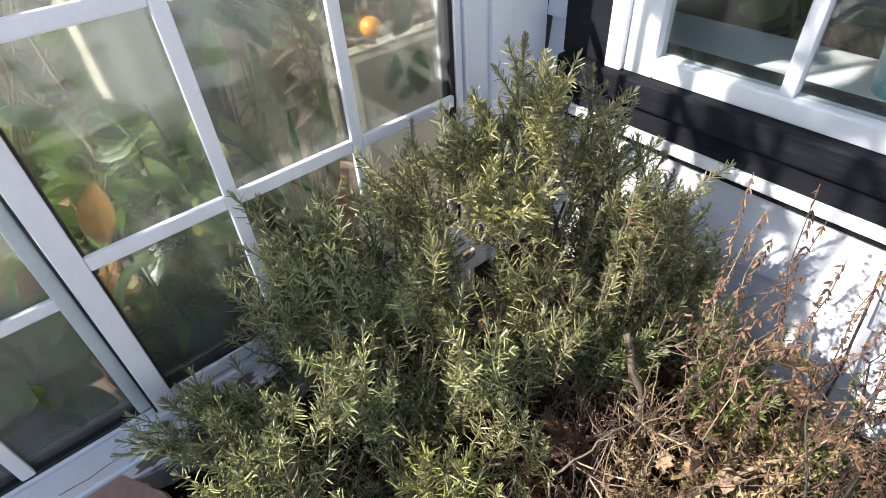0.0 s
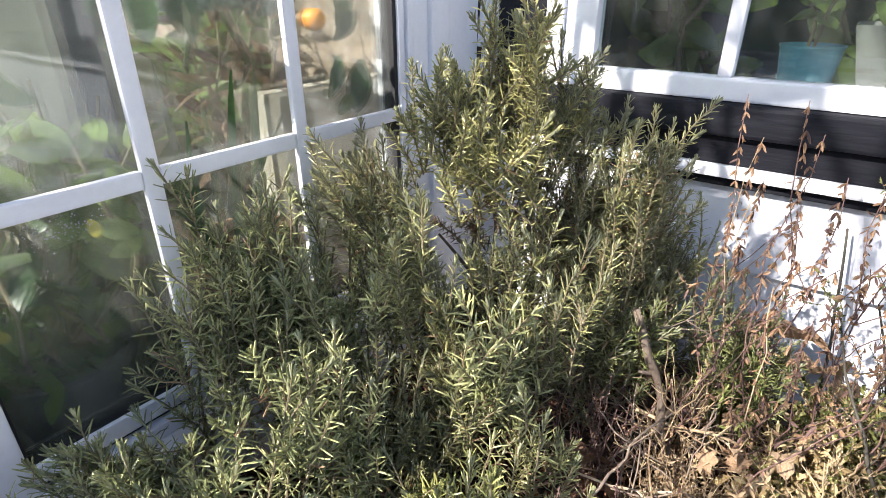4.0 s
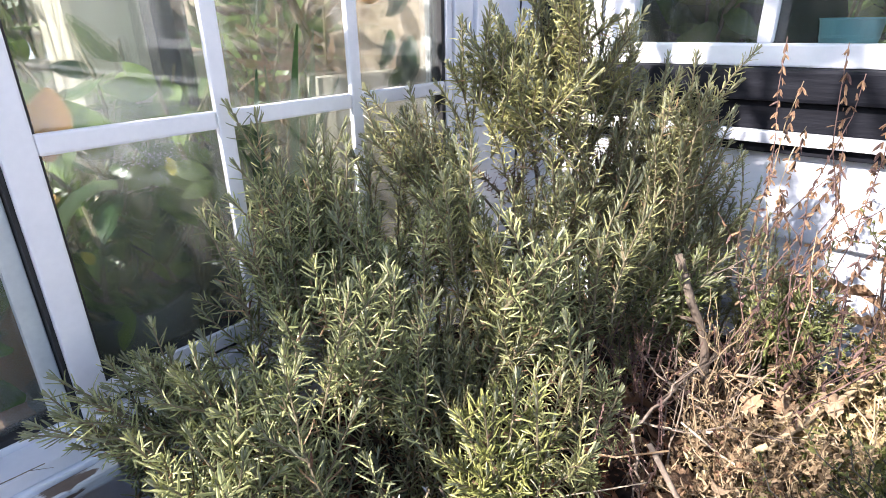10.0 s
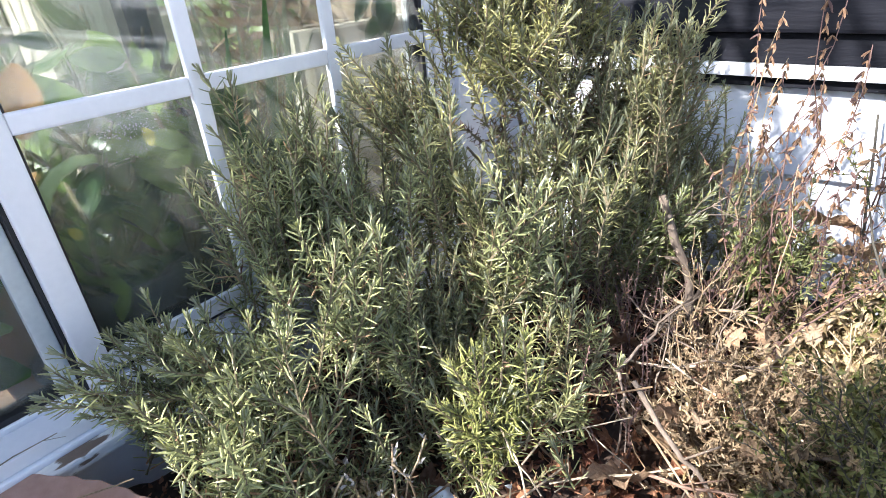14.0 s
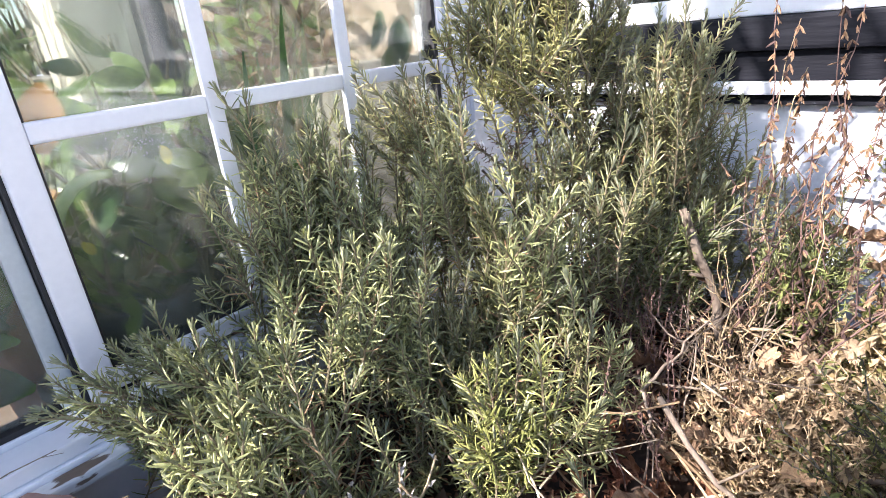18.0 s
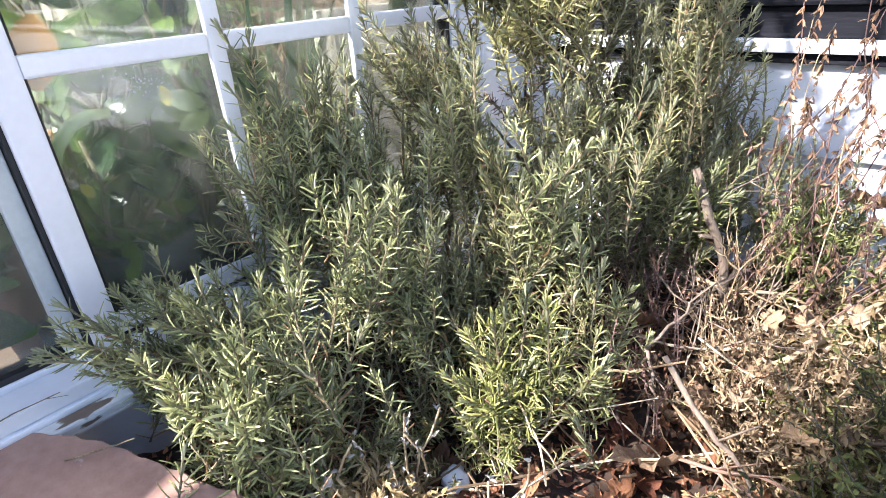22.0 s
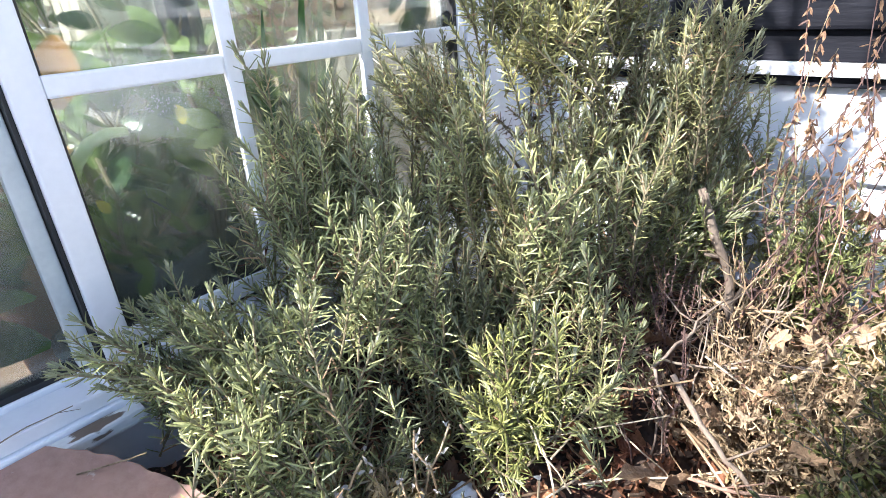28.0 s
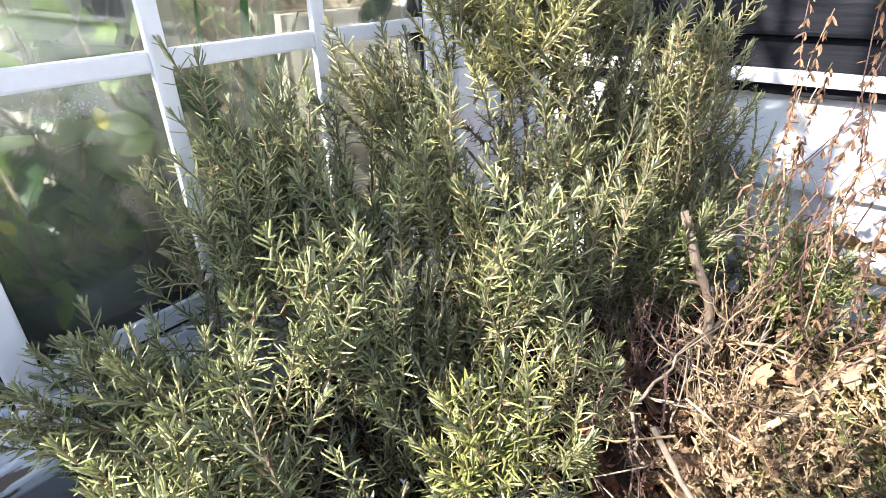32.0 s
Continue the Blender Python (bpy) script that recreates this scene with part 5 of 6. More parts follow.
for at, size in (((0.555, -0.60, 0.035), 0.07), ((0.66, -0.44, 0.06), 0.042), ((0.70, -0.42, 0.06), 0.04), ((0.64, -0.47, 0.08), 0.04), ((0.70, -0.16, 0.17), 0.075), ((0.74, -0.18, 0.15), 0.06), ((0.515, -0.325, 0.185), 0.026), ((0.585, -0.523, 0.085), 0.055), ((0.627, -0.496, 0.06), 0.055), ((0.572, -0.533, 0.05), 0.05), ((0.477, -0.446, 0.10), 0.06), ((0.634, -0.438, 0.06), 0.05), ((0.642, -0.351, 0.115), 0.026), ((0.609, -0.374, 0.115), 0.027), ((0.63, -0.33, 0.105), 0.025), ((0.665, -0.144, 0.20), 0.075), ((0.27, -0.90, 0.05), 0.05), ((0.30, -0.89, 0.04), 0.045), ((0.52, -0.43, 0.05), 0.07), ((0.23, -0.93, 0.06), 0.04)):
    fallen(at, size, 0.6, rng.choice(FALLEN))

for k in range(34):
    x, y = rng.uniform(0.6, 0.98), rng.uniform(-0.6, -0.2)
    fallen((x, y, rng.uniform(0.08, 0.145)), rng.uniform(0.016, 0.03), 1.1, rng.choice(PALE_FALLEN), "pale papery curled leaf caught on the dry herbs")

for k in range(70):
    x, y = rng.uniform(0.40, 0.68), rng.uniform(-0.80, -0.48)
    fallen((x, y, ground_height(x, y) + rng.uniform(0.008, 0.03)), rng.uniform(0.014, 0.034), 0.7, rng.choice(RUST_FALLEN), "rust-brown dry leaf lying in the leaf litter")

# fine litter: crumbs of leaf, bark and stem over the soil
verts, faces = [], []
rng = random.Random(31)
for k in range(11000):
    x, y = rng.uniform(0.05, 1.15), rng.uniform(-0.98, -0.02)
    z = ground_height(x, y) + 0.003
    w = Vector((rng.uniform(-1, 1), rng.uniform(-1, 1), rng.uniform(-0.25, 0.35))).normalized()
    broad(Vector((x, y, z)), w, w.cross(Vector((0, 0, 1))).normalized(), rng.uniform(0.005, 0.018), rng.uniform(0.003, 0.008), rng.uniform(-0.5, 0.5), verts, faces, fold=0.5, steps=2)
CRUMB = surface("leaf_crumbs", (0.085, 0.03, 0.017), (0.38, 0.19, 0.105), 40, 0.9, 0.4, vary="island", spread=0.35)
tagged(mesh_object("leaf_litter", verts, faces, [CRUMB]), "reddish-brown crumbled leaf litter covering the soil", "litter", kind="stuff")
verts, faces = [], []
for k in range(300):
    x, y = rng.uniform(0.42, 1.1), rng.uniform(-0.8, -0.08)
    if rng.random() < 0.25:
        x, y = rng.uniform(0.2, 0.5), rng.uniform(-0.93, -0.74)
    z = ground_height(x, y) + rng.uniform(0.005, 0.11) * (0.3 if y < -0.74 else 1)
    a, ln = rng.uniform(0, 6.28), rng.uniform(0.05, 0.2)
    end = Vector((x + math.cos(a) * ln, y + math.sin(a) * ln, max(0.012, z + rng.uniform(-0.05, 0.06))))
    if end.y > -0.02 or end.x < 0.08:
        continue
    v, f = tube(wander(rng, (x, y, z), end, 4, 0.006), [rng.uniform(0.0006, 0.0016)] * 5, 5)
    n = len(verts)
    verts.extend(v)
    faces.extend([tuple(n + i for i in q) for q in f])
tagged(mesh_object("dry_stems", verts, faces, [surface("dry_stem_mix", (0.22, 0.145, 0.08), (0.58, 0.48, 0.34), 30, 0.85, 0.3, vary="island", spread=0.3)]), "tangle of thin pale dry stems over the bed", "litter", kind="stuff")

# snow and silver leaves at the flagstone's edge


def snow_lump(at, size, seed, label):
    bm = bmesh.new()
    bmesh.ops.create_icosphere(bm, subdivisions=3, radius=1)
    for v in bm.verts:
        k = 1 + 0.4 * noise.noise(v.co * 1.7 + Vector((seed, 0, 0))) + 0.12 * noise.noise(v.co * 6)
        v.co = Vector((at[0] + v.co.x * size[0] * k, at[1] + v.co.y * size[1] * k, at[2] + v.co.z * size[2] * k))
    tagged(part("snow_patch", bm, SNOW, smooth=True), label, "snow", "snow remnants")


snow_lump((0.300, -0.905, 0.050), (0.017, 0.016, 0.026), 0, "small leftover patch of white snow beside the slab")
snow_lump((0.357, -0.769, 0.018), (0.018, 0.014, 0.014), 3, "crumb of old snow lying under the rosemary")
snow_lump((0.390, -0.735, 0.018), (0.014, 0.016, 0.013), 5, "crumb of old snow lying under the rosemary")
dead_wood("straw", 70, (0.118, -1.014, 0.109), (0.172, -0.962, 0.130), 0.0010, "single pale straw lying across the slab's edge", STRAW, 0.001, 0, "", 0.3)
dead_wood("thin_twig", 71, (0.0345, -1.10, 0.134), (0.0365, -0.985, 0.134), 0.0008, "thin dead twig lying on the white sill", BARK, 0.003, 1, "", 0.3)


def silver_mesh(seed):
    rng2 = random.Random(seed)
    verts, faces = [], []
    for _ in range(3):
        w = Vector((rng2.uniform(-1, 1), rng2.uniform(-1, 1), rng2.uniform(0, 0.8))).normalized()
        broad(Vector((0, 0, 0)), w, w.orthogonal().normalized(), 0.0065, 0.0042, rng2.uniform(0.2, 0.8), verts, faces, fold=0.6, steps=4)
    me = bpy.data.meshes.new("silver_leaf")
    me.from_pydata(verts, [], faces)
    me.materials.append(SILVER)
    me.update()
    return me


SILVERS = [silver_mesh(500 + k) for k in range(3)]
rng = random.Random(12)
for k in range(34):
    x, y = rng.uniform(0.24, 0.52), rng.uniform(-0.91, -0.77)
    vine = holder("dried_vine", (x, y, 0.0), "thin grey dried stem with small silvery leaves", "dead plant", "dried vines")
    end = Vector((x + rng.uniform(-0.06, 0.06), y + rng.uniform(-0.04, 0.05), rng.uniform(0.05, 0.13)))
    pts = [p - vine.location for p in wander(rng, (x, y, -0.005), end, 6, 0.008)]
    v, f = tube(pts, [0.0013] * 7, 5)
    stem = mesh_object("stem", v, f, [STRAW], vine, smooth=True)
    for i in (3, 4, 5, 6):
        placed_local(rng.choice(SILVERS), "leaf", pts[i], rng, stem)

# ---- plants behind the glass ----


def leaf_mesh(seed, length, width, bend, mat, steps=7, wave=0.08):
    verts, faces = [], []
    broad(Vector((0, 0, 0)), Vector((0, 0, 1)), Vector((1, 0, 0)), length, width, bend, verts, faces, fold=0.22, steps=steps, wave=wave)
    me = bpy.data.meshes.new("leaf")
    me.from_pydata(verts, [], faces)
    me.polygons.foreach_set("use_smooth", [True] * len(faces))
    me.materials.append(mat)
    me.update()
    return me


LEAVES = [leaf_mesh(1, 0.11, 0.055, 0.25, BROAD), leaf_mesh(2, 0.09, 0.05, 0.45, BROAD), leaf_mesh(3, 0.13, 0.06, 0.15, BROAD), leaf_mesh(4, 0.10, 0.045, 0.6, BROAD)]
LIT = [leaf_mesh(21, 0.09, 0.05, 0.35, BROAD_LIT), leaf_mesh(22, 0.07, 0.042, 0.5, BROAD_LIT), leaf_mesh(23, 0.11, 0.05, 0.2, BROAD_LIT)]
CITRUS = [leaf_mesh(5, 0.085, 0.042, 0.12, BROAD_DARK), leaf_mesh(6, 0.07, 0.036, 0.3, BROAD_DARK), leaf_mesh(7, 0.095, 0.045, 0.2, BROAD_DARK)]
STRAPS = [leaf_mesh(8, 0.42, 0.016, 0.25, BROAD_DARK, 12), leaf_mesh(9, 0.36, 0.015, 0.5, BROAD_DARK, 12), leaf_mesh(10, 0.30, 0.014, 0.12, BROAD, 12)]
FERN = leaf_mesh(12, 0.10, 0.03, 0.5, BROWN_FERN)
YELLOW_LEAF = leaf_mesh(13, 0.11, 0.06, 0.3, BROAD_FADED)
TAN_LEAF = leaf_mesh(11, 0.12, 0.07, 0.3, BROAD_YELLOW)


FLOWERPOT = ((0.72, 0), (0.76, 0.02), (0.93, 0.8), (1.02, 0.82), (1.03, 1), (0.92, 1), (0.86, 0.8), (0.0, 0.8))
PAIL = ((0.74, 0), (0.77, 0.02), (0.81, 0.22), (0.835, 0.24), (0.835, 0.28), (0.83, 0.30), (0.885, 0.58), (0.91, 0.60), (0.91, 0.64), (0.905, 0.66), (0.97, 0.95), (1.01, 0.96), (1.01, 1), (0.95, 1), (0.9, 0.8), (0.0, 0.8))


def pot(parent, at, r, h, mat, label="", profile=FLOWERPOT):
    """A hollow round pot turned from a profile of radius and height."""
    off = parent.location
    prof = [(a * r, b * h) for a, b in profile]
    n = 26
    verts = [Vector((at[0] + pr * math.cos(6.2832 * k / n), at[1] + pr * math.sin(6.2832 * k / n), at[2] + pz)) - off for pr, pz in prof for k in range(n)]
    faces = [(i * n + k, i * n + (k + 1) % n, (i + 1) * n + (k + 1) % n, (i + 1) * n + k) for i in range(len(prof) - 1) for k in range(n)]
    faces.append(tuple(range(n - 1, -1, -1)))
    return mesh_object("pot", verts, faces, [mat], parent, label, smooth=False)


def potted(at, label, seed, heads, leaves, per_stem, r=0.09, h=0.14, mat=None, size=1.0, droop=0.3, first=2):
    """A pot with stems to the given heads, each stem set with broad leaves."""
    rng = random.Random(seed)
    ob = holder("potted_plant", at, label, "plant", "plants behind the glass")
    pot(ob, at, r, h, mat or PLANTER)
    for head in heads:
        pts = wander(rng, (at[0], at[1], at[2] + h * 0.7), head, 8, 0.02)
        v, f = tube([p - ob.location for p in pts], [0.006 * (1 - 0.08 * i) for i in range(9)], 6)
        stem = mesh_object("stem", v, f, [TWIG], ob, smooth=True)
        for k in range(per_stem):
            u = first + (8 - first) * k / per_stem
            i = min(int(u), 7)
            p = pts[i].lerp(pts[i + 1], u - i)
            way = Vector((rng.uniform(-1, 1), rng.uniform(-1, 1), rng.uniform(-droop, 0.7)))
            tip = p + way.normalized() * 0.1 * size
            if tip.x > -0.025 and at[0] < 0:
                way.x = -abs(way.x)
            placed(rng.choice(leaves), "leaf", p, way, rng.uniform(0, 6.28), size * rng.uniform(0.7, 1.25), stem, ob.location)
    return ob


potted((-0.17, -0.80, 0.06), "broad-leaved green plant pressed close to the pane", 701, [(-0.12, -0.74, 0.46), (-0.12, -0.84, 0.36), (-0.16, -0.88, 0.48), (-0.10, -0.72, 0.34), (-0.2, -0.78, 0.58), (-0.14, -0.79, 0.28)], LEAVES + CITRUS, 6, size=0.8)
potted((-0.34, -0.88, 0.06), "large leafy green plant in a clay pot", 702, [(-0.3, -0.86, 0.6), (-0.24, -0.95, 0.5), (-0.42, -0.8, 0.7), (-0.28, -0.76, 0.45), (-0.36, -1.0, 0.62)], LEAVES, 5, size=0.8)
potted((-0.16, -1.12, 0.06), "green leafy plant with pale new shoots", 703, [(-0.09, -0.975, 0.28), (-0.09, -0.96, 0.24), (-0.09, -1.0, 0.32), (-0.12, -1.08, 0.36), (-0.15, -1.02, 0.52), (-0.2, -1.2, 0.55), (-0.13, -1.16, 0.30), (-0.12, -1.1, 0.50), (-0.14, -1.17, 0.6)], LEAVES, 13)
potted((-0.36, -0.62, 0.06), "bushy green plant low behind the pane", 704, [(-0.28, -0.66, 0.46), (-0.3, -0.55, 0.5), (-0.26, -0.6, 0.40), (-0.34, -0.72, 0.34), (-0.2, -0.66, 0.3), (-0.22, -0.74, 0.24)], LEAVES + CITRUS, 11, size=0.75)
potted((-0.50, -0.25, 0.06), "brown withered fern behind the citrus", 705, [(-0.42, -0.3, 0.62), (-0.45, -0.15, 0.7), (-0.5, -0.35, 0.76), (-0.4, -0.2, 0.5)], [FERN], 18, size=0.75)
potted((-0.85, -0.9, 0.06), "tall green plant further into the sunroom", 706, [(-0.8, -0.9, 0.8), (-0.75, -1.05, 0.7), (-0.9, -0.75, 0.9), (-0.8, -0.65, 0.6)], LEAVES, 9, size=1.2)
potted((-0.9, -0.1, 0.06), "tall leafy plant further into the sunroom", 707, [(-0.85, -0.1, 0.8), (-0.8, 0.1, 0.7), (-0.95, -0.3, 0.9), (-0.8, 0.3, 0.8), (-0.75, -0.25, 0.55)], LEAVES + [FERN], 9, size=1.2)
potted((-1.2, 0.2, 0.06), "leafy plant at the sunroom's far end", 708, [(-1.1, 0.2, 0.8), (-1.2, 0.1, 0.7), (-1.3, 0.0, 0.9), (-1.0, 0.15, 0.6)], LEAVES, 12, size=1.6)
potted((-0.22, -0.70, 0.06), "sunlit plant with pale glossy green leaves", 709, [(-0.14, -0.82, 0.50), (-0.2, -0.72, 0.56), (-0.12, -0.76, 0.42), (-0.26, -0.62, 0.52)], LIT + LEAVES, 7, size=0.75, first=4)
# out of view; heads follow the sun's rays to shade the flagstone
potted((-0.18, -1.62, 0.06), "unseen leafy plant added to keep the sun off the slab", 713, [(-0.12, -1.45, 0.44), (-0.13, -1.52, 0.50), (-0.12, -1.58, 0.56), (-0.13, -1.65, 0.62), (-0.12, -1.70, 0.68), (-0.13, -1.76, 0.72), (-0.12, -1.82, 0.78), (-0.13, -1.90, 0.82), (-0.12, -1.66, 0.50), (-0.12, -1.78, 0.56)], LEAVES, 16, size=1.2)
potted((-0.15, -0.80, 0.06), "leafy trailing plant in front of the pillar", 714, [(-0.11, -0.86, 0.24), (-0.11, -0.80, 0.28), (-0.11, -0.74, 0.24), (-0.12, -0.84, 0.32), (-0.11, -0.76, 0.34), (-0.12, -0.72, 0.30), (-0.13, -0.88, 0.28)], LEAVES + CITRUS, 8, r=0.06, h=0.1, size=0.6, first=3)
# out of view; a leafy head added in the sun's way to the bushes
potted((-0.17, -1.30, 0.06), "unseen leafy head added behind the door glass to cast shade", 715, [(-0.11, -1.31, 0.98), (-0.12, -1.33, 1.02), (-0.12, -1.35, 1.0), (-0.12, -1.30, 0.95), (-0.12, -1.33, 0.94)], LEAVES, 6, r=0.06, h=0.1, size=0.7, droop=0.1, first=7.2)
slender = potted((-0.12, -0.72, 0.06), "slender plant with a few broad leaves against the pane", 716, [(-0.06, -0.742, 0.505), (-0.055, -0.705, 0.40), (-0.06, -0.664, 0.51), (-0.05, -0.70, 0.43)], LIT + LEAVES, 2, r=0.05, h=0.09, size=0.6, droop=0.8, first=7.0)


def flat_leaf(mesh, y, z, wy, wz, size, thing, x=-0.05):
    """A leaf that hangs with its face to the pane."""
    way = Vector((0, wy, wz)).normalized()
    spin = max((k * 0.1 for k in range(63)), key=lambda q: (aim(way, q).to_3x3() @ Vector((0, 1, 0))).x)
    return placed(mesh, "leaf", (x, y, z), way + Vector((-0.12, 0, 0)), spin, size, thing)


for y, z, wy, wz, size in ((-0.748, 0.500, -0.6, 0.8, 0.62), (-0.748, 0.502, -1, 0.1, 0.6), (-0.742, 0.49, 0.5, 0.6, 0.5), (-0.738, 0.458, 0.55, -0.8, 0.62), (-0.700, 0.385, -0.9, 0.35, 0.55), (-0.698, 0.375, -0.7, -0.35, 0.48), (-0.695, 0.40, -0.5, 0.7, 0.42), (-0.71, 0.458, -1, 0.05, 0.4)):
    flat_leaf(LIT[int(size * 50) % 3], y, z, wy, wz, size, slender)
reeds = holder("dry_stalk_plant", (-0.6, -1.0, 0.06), "tub of bare brown winter stalks in the sunroom", "plant", "plants behind the glass")
pot(reeds, (-0.6, -1.0, 0.06), 0.13, 0.2, TERRACOTTA)
rng = random.Random(74)
for k in range(26):
    head = (-0.6 + rng.uniform(-0.3, 0.3), -1.0 + rng.uniform(-0.35, 0.35), rng.uniform(0.7, 1.15))
    v, f = tube([p - reeds.location for p in wander(rng, (-0.6 + rng.uniform(-0.06, 0.06), -1.0 + rng.uniform(-0.06, 0.06), 0.2), head, 6, 0.02)], [0.004 - 0.0004 * i for i in range(7)], 5)
    mesh_object("stalk", v, f, [STRAW if k % 3 else DARK_STEM], reeds, smooth=True)
hedge = holder("winter_hedge", (-1.6, -1.1, 0.06), "row of bare brown stems with a few withered leaves", "shrub", "plants behind the glass")
for k in range(150):
    y = -1.1 + rng.uniform(-1.0, 0.9)
    foot = (-1.6 + rng.uniform(-0.2, 0.2), y, 0.05)
    pts = wander(rng, foot, (foot[0] + rng.uniform(-0.15, 0.15), y + rng.uniform(-0.2, 0.2), rng.uniform(0.6, 1.45)), 6, 0.03)
    v, f = tube([p - hedge.location for p in pts], [0.008 - 0.0008 * i for i in range(7)], 5)
    stem = mesh_object("stem", v, f, [STRAW if k % 2 else DARK_STEM], hedge, smooth=True)
    for j in range(4):
        placed(FERN if j % 2 else LEAVES[k % 4], "leaf", pts[2 + j], (rng.uniform(-1, 1), rng.uniform(-1, 1), rng.uniform(-0.5, 0.8)), rng.uniform(0, 6), rng.uniform(1.1, 1.9), stem, hedge.location)
potted((-0.55, -0.85, 0.06), "wide leafy plant standing in leaf debris", 710, [(-0.45, -0.8, 0.46), (-0.6, -0.95, 0.5), (-0.5, -0.65, 0.5), (-0.66, -0.75, 0.55), (-0.4, -0.95, 0.42)], LEAVES + [FERN], 12, size=0.85)
# out of view; its high leaves are added to break up the sun
potted((-0.30, -1.45, 0.06), "unseen leafy tub tree added to dapple the sun on the wall", 711, [(-0.2, -1.25, 1.95), (-0.25, -1.45, 2.1), (-0.3, -1.6, 1.95), (-0.2, -1.55, 2.15), (-0.2, -1.1, 2.1), (-0.35, -1.35, 2.25)], LEAVES, 6, r=0.14, h=0.2, mat=TERRACOTTA, size=1.3, first=6.2)
# out of view; dense leaves added to hold sun off the front rosemary
potted((-0.20, -1.34, 0.06), "unseen bushy plant added behind the door glass to shade the rosemary", 712, [(-0.14, -1.2, 0.60), (-0.15, -1.3, 0.68), (-0.14, -1.42, 0.66), (-0.2, -1.5, 0.64), (-0.13, -1.26, 0.5), (-0.16, -1.38, 0.56), (-0.22, -1.3, 0.70), (-0.12, -1.34, 0.62), (-0.14, -1.46, 0.54)], LEAVES, 21, size=1.0)

arch = holder("arching_stem_plant", (-0.09, -0.92, 0.06), "plant with a thick pale green arching stem", "plant", "plants behind the glass")
pot(arch, (-0.09, -0.92, 0.06), 0.045, 0.09, PLANTER)
arc = [Vector(p) - arch.location for p in ((-0.085, -0.92, 0.12), (-0.06, -0.915, 0.24), (-0.046, -0.903, 0.335), (-0.044, -0.883, 0.375), (-0.043, -0.864, 0.393), (-0.042, -0.842, 0.401), (-0.042, -0.821, 0.399))]
v, f = tube(arc, [0.009, 0.009, 0.0085, 0.008, 0.0075, 0.007, 0.0055], 9)
mesh_object("stem", v, f, [PALE_STEM], arch, smooth=True)
for at, way, size, me in (((-0.05, -0.872, 0.338), (0, 0.8, 0.5), 0.24, LIT[1]), ((-0.05, -0.874, 0.325), (0, 0.5, -0.8), 0.22, YELLOW_LEAF), ((-0.05, -0.752, 0.418), (0, 0.3, -1), 0.26, YELLOW_LEAF)):
    placed(me, "leaf", at, way, 1.5, size, arch)
strap = holder("strap_leaf_plant", (-0.13, -0.52, 0.06), "long narrow green strap leaves arching behind the pane", "plant", "plants behind the glass")
pot(strap, (-0.13, -0.52, 0.06), 0.06, 0.10, TERRACOTTA)
rng = random.Random(71)
for k in range(16):
    placed(rng.choice(STRAPS), "leaf", (-0.13 + rng.uniform(-0.03, 0.03), -0.52 + rng.uniform(-0.03, 0.03), 0.13), (rng.uniform(-0.35, 0.12), rng.uniform(-0.45, 0.45), 1.0), rng.uniform(0, 6.28), rng.uniform(0.8, 1.1), strap)

citrus = holder("citrus_tree", (-0.26, -0.42, 0.06), "small potted citrus tree with dark leaves and orange fruit", "tree", "plants behind the glass")
pot(citrus, (-0.26, -0.42, 0.06), 0.11, 0.16, TERRACOTTA)
rng = random.Random(72)
trunk_pts = [Vector(p) for p in ((-0.26, -0.42, 0.16), (-0.22, -0.41, 0.30), (-0.20, -0.407, 0.414), (-0.20, -0.424, 0.50), (-0.20, -0.394, 0.554), (-0.20, -0.43, 0.63), (-0.22, -0.44, 0.76))]
v, f = tube([p - citrus.location for p in trunk_pts], [0.012, 0.011, 0.010, 0.010, 0.009, 0.008, 0.006], 9)
mesh_object("trunk", v, f, [STRAW], citrus, "pale bare twisting trunk", smooth=True)
for head, n in (((-0.06, -0.28, 0.70), 5), ((-0.12, -0.34, 0.80), 10), ((-0.10, -0.58, 0.76), 12), ((-0.16, -0.46, 0.82), 12), ((-0.07, -0.64, 0.73), 6), ((-0.3, -0.3, 0.8), 10)):
    start = trunk_pts[4] if head[2] < 0.65 else trunk_pts[5]
    pts = wander(rng, start, head, 6, 0.015)
    v, f = tube([p - citrus.location for p in pts], [0.004, 0.0036, 0.0032, 0.0028, 0.0024, 0.002, 0.0016], 6)
    twig = mesh_object("twig", v, f, [TWIG], citrus, smooth=True)
    for k in range(n):
        u = 2.5 + 3.5 * k / n
        i = min(int(u), 5)
        p = pts[i].lerp(pts[i + 1], u - i)
        way = Vector((rng.uniform(-0.8, 0.3), rng.uniform(-1, 1), rng.uniform(-1.0, 0.2)))
        if p.x + way.normalized().x * 0.09 > -0.02:
            way.x = -abs(way.x)
        placed(rng.choice(CITRUS), "leaf", p, way, rng.uniform(0, 6.28), rng.uniform(0.8, 1.2), twig, citrus.location)
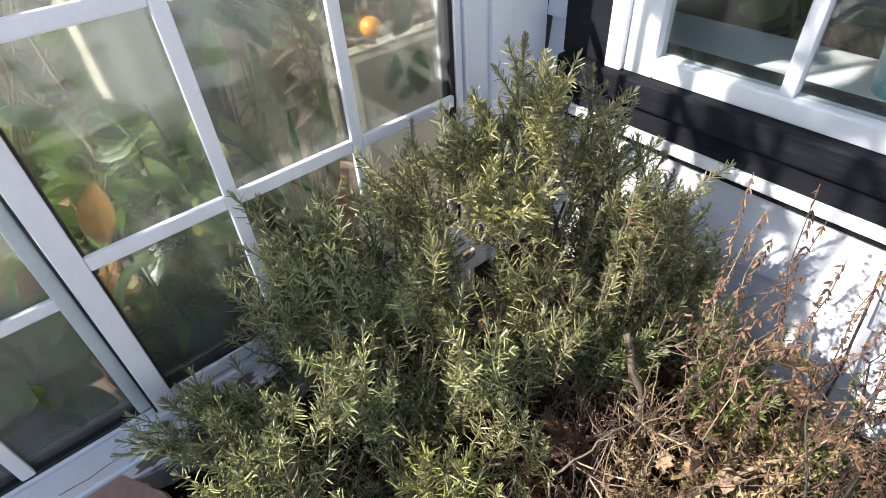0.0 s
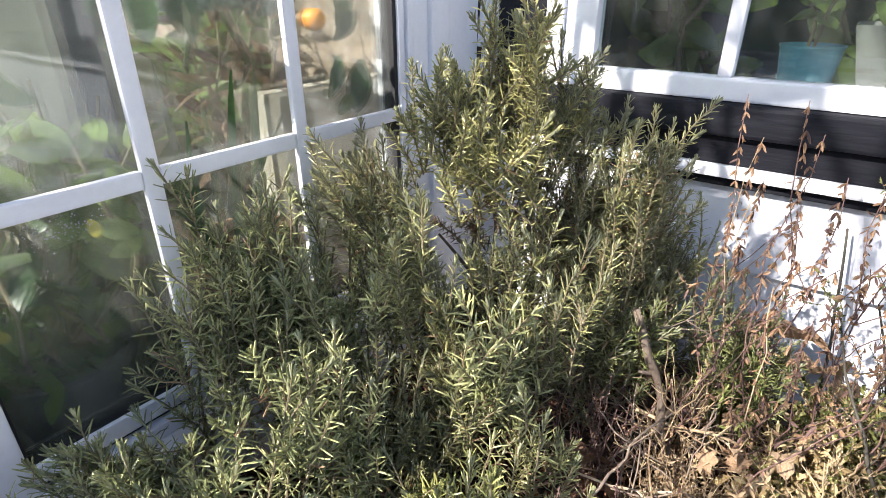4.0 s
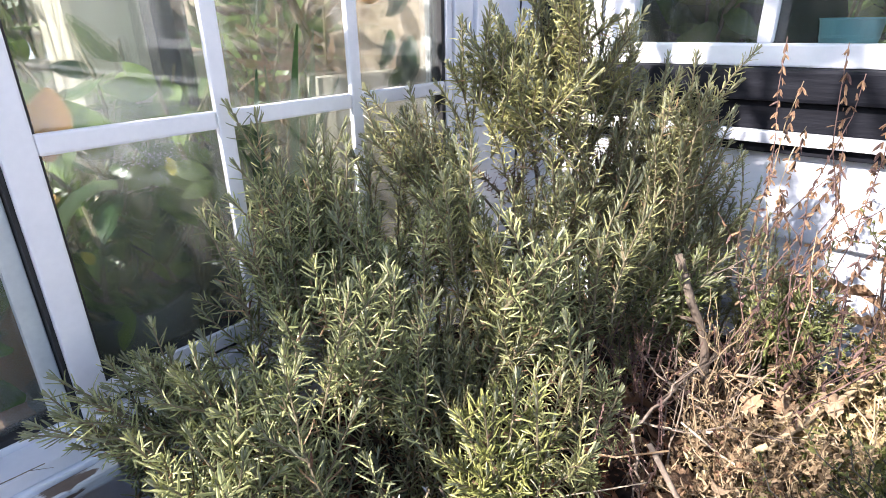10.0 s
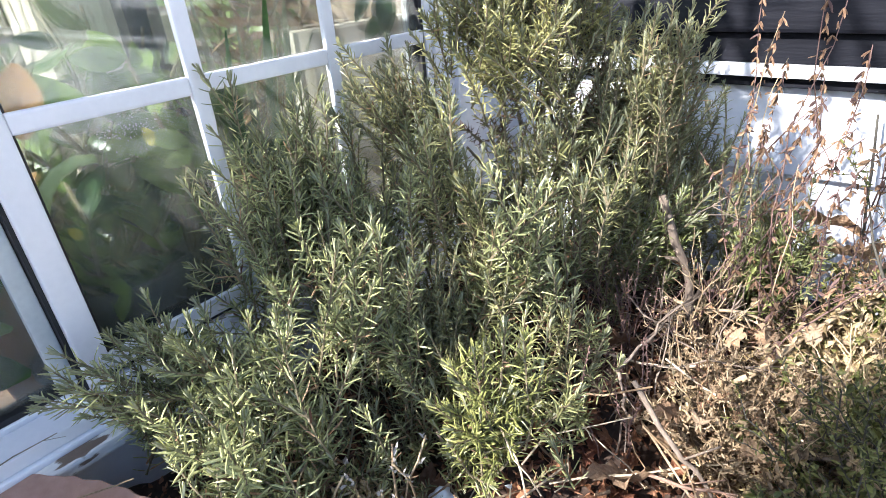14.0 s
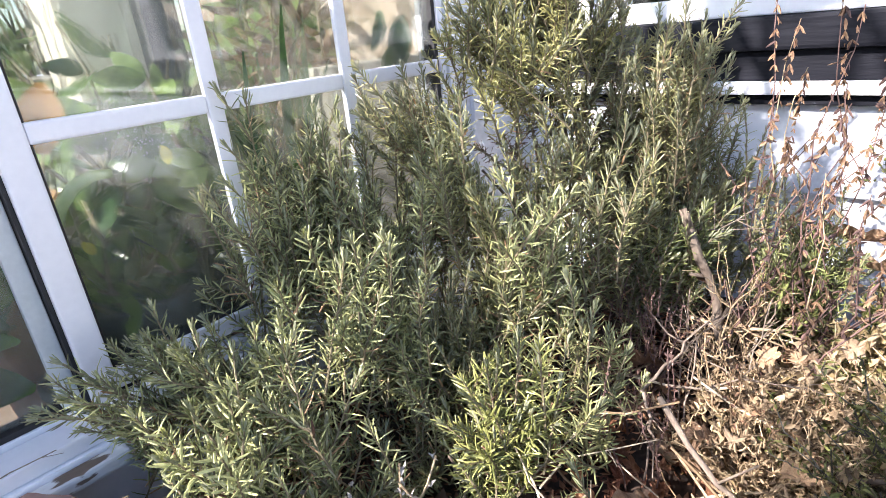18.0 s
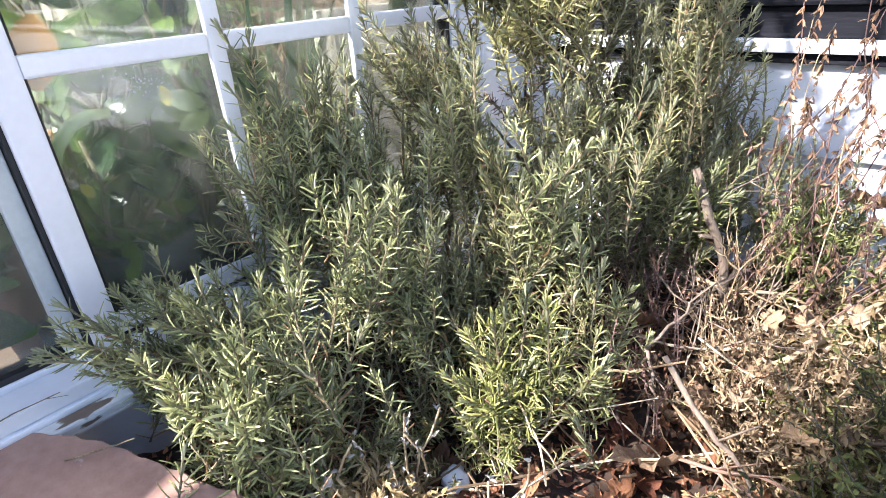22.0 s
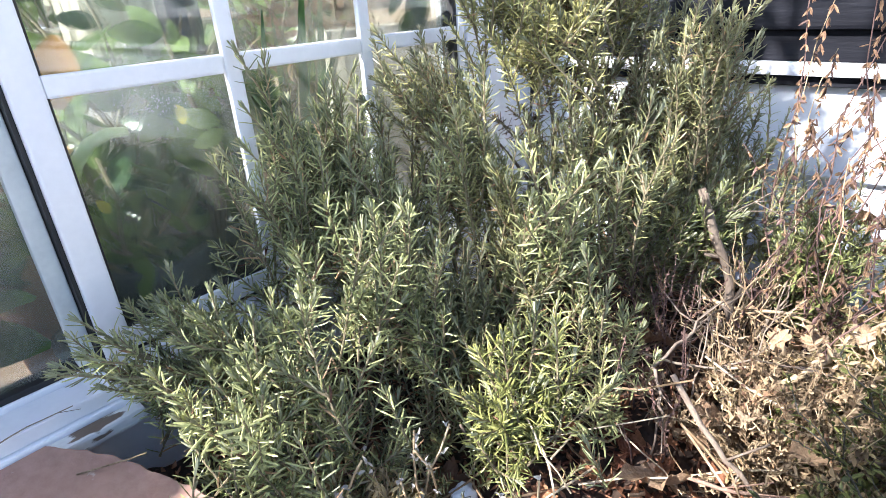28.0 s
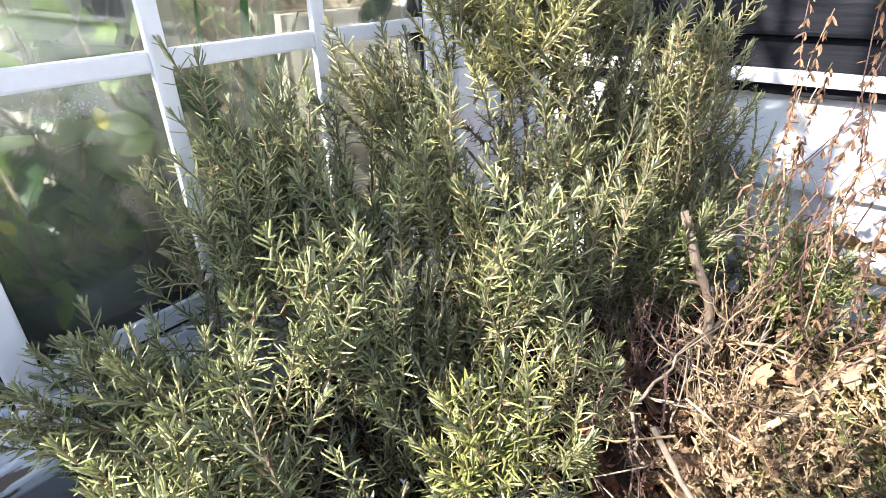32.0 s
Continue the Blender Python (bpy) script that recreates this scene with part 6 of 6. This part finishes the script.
# leaves that hang flat against the panes
for (y, z), (wy, wz), size in (((-0.333, 0.565), (0.0, -1), 0.95), ((-0.280, 0.555), (-0.1, -1), 1.0), ((-0.287, 0.63), (-0.6, -0.8), 0.8), ((-0.237, 0.61), (0.5, -0.9), 0.9), ((-0.225, 0.64), (0.8, -0.5), 0.8), ((-0.30, 0.66), (-0.3, -1), 0.8), ((-0.63, 0.695), (-0.1, -1), 1.0), ((-0.648, 0.705), (-0.5, -0.9), 0.85), ((-0.585, 0.655), (0.1, -1), 1.0), ((-0.55, 0.70), (0.5, -1), 0.8)):
    flat_leaf(CITRUS[int(size * 20) % 3], y, z, wy, wz, size, citrus)
flat_leaf(LIT[1], -0.318, 0.505, -0.3, -1, 0.6, citrus, -0.045)
for at, r in (((-0.05, -0.377, 0.621), 0.018), ((-0.10, -0.37, 0.677), 0.021), ((-0.12, -0.42, 0.72), 0.019)):
    bm = bmesh.new()
    bmesh.ops.create_uvsphere(bm, u_segments=20, v_segments=14, radius=r)
    for v in bm.verts:
        v.co.z *= 0.94
        if v.co.z > r * 0.85:
            v.co.z -= r * 0.06
        v.co += Vector(at) - citrus.location
    part("fruit", bm, ORANGE, citrus, "ripe orange fruit", smooth=True)

yellow = holder("yellowed_plant", (-0.20, -0.93, 0.06), "clay pot with large tan withered leaves", "plant", "plants behind the glass")
pot(yellow, (-0.20, -0.93, 0.06), 0.075, 0.20, TERRACOTTA)
for at, way, s in (((-0.085, -0.872, 0.430), (-0.1, 0.25, 1), 0.72), ((-0.11, -0.94, 0.36), (0.1, -0.4, 1), 0.55), ((-0.16, -0.90, 0.30), (0.2, 0.2, 1), 0.7)):
    v, f = tube([Vector((-0.20, -0.93, 0.2)) - yellow.location, Vector(at) - yellow.location], [0.003, 0.002], 5)
    mesh_object("leaf_stalk", v, f, [STRAW], yellow, smooth=True)
    placed(TAN_LEAF, "leaf", at, way, 0.8, s, yellow)

# ---- behind the house window ----
bucket = holder("potted_seedling", (0.560, 0.235, 0.488), "teal glazed pot with a thin leafy seedling on the window board", "plant")
pot(bucket, (0.560, 0.235, 0.488), 0.052, 0.085, TEAL, "teal glazed pot", PAIL)
rng = random.Random(73)
for head in ((0.60, 0.225, 0.76), (0.545, 0.245, 0.70)):
    pts = wander(rng, (0.560, 0.235, 0.55), head, 6, 0.01)
    v, f = tube([p - bucket.location for p in pts], [0.003] * 7, 6)
    mesh_object("stem", v, f, [TWIG], bucket, smooth=True)
    for k in range(7):
        placed(rng.choice(LEAVES), "leaf", pts[3 + k % 4], (rng.uniform(-1, 1), rng.uniform(-1, 1), rng.uniform(-0.2, 0.6)), rng.uniform(0, 6), rng.uniform(0.45, 0.7), bucket)
planter = holder("window_planter", (0.925, 0.27, 0.488), "long grey-green trough planter with seedlings on the window board", "planter")
bm = bmesh.new()
bmesh.ops.create_cube(bm, size=1)
for v in bm.verts:
    k = 1.0 if v.co.z > 0 else 0.9
    v.co = Vector((v.co.x * 0.62 * k, v.co.y * 0.15 * k, 0.061 + v.co.z * 0.12))
top = max(bm.faces, key=lambda q: q.calc_center_median().z)
bmesh.ops.inset_region(bm, faces=[top], thickness=0.008)
for v in top.verts:
    v.co.z -= 0.02
part("trough", bm, PLANTER, planter)
for k in range(44):
    placed(rng.choice(LEAVES), "leaf", (0.68 + 0.5 * rng.random(), 0.25 + rng.uniform(-0.05, 0.05), 0.58), (rng.uniform(-1, 1), rng.uniform(-1, 1), rng.uniform(0.2, 1)), rng.uniform(0, 6), rng.uniform(0.45, 0.8), planter)


def room_plant(at, label, seed, n, size):
    rng2 = random.Random(seed)
    ob = holder("house_plant", at, label, "plant", "plants in the room")
    pot(ob, at, 0.12, 0.22, TERRACOTTA)
    for s in range(4):
        head = (at[0] + rng2.uniform(-0.3, 0.3), at[1] + rng2.uniform(-0.15, 0.2), at[2] + rng2.uniform(0.6, 1.0))
        pts = wander(rng2, (at[0], at[1], at[2] + 0.17), head, 8, 0.03)
        v, f = tube([p - ob.location for p in pts], [0.007] * 9, 6)
        stem = mesh_object("stem", v, f, [TWIG], ob, smooth=True)
        for k in range(n):
            placed(rng2.choice(LIT + LEAVES), "leaf", pts[2 + k % 7], (rng2.uniform(-1, 1), rng2.uniform(-1, 1), rng2.uniform(-0.3, 0.7)), rng2.uniform(0, 6), size * rng2.uniform(0.8, 1.3), stem, ob.location)


room_plant((0.35, 0.60, 0.0), "dim leafy house plant standing behind the window", 801, 20, 1.2)
room_plant((0.72, 0.68, 0.0), "dim green house plant in a clay pot", 802, 20, 1.3)
room_plant((1.35, 0.8, 0.0), "leafy house plant near the window board", 803, 20, 1.3)
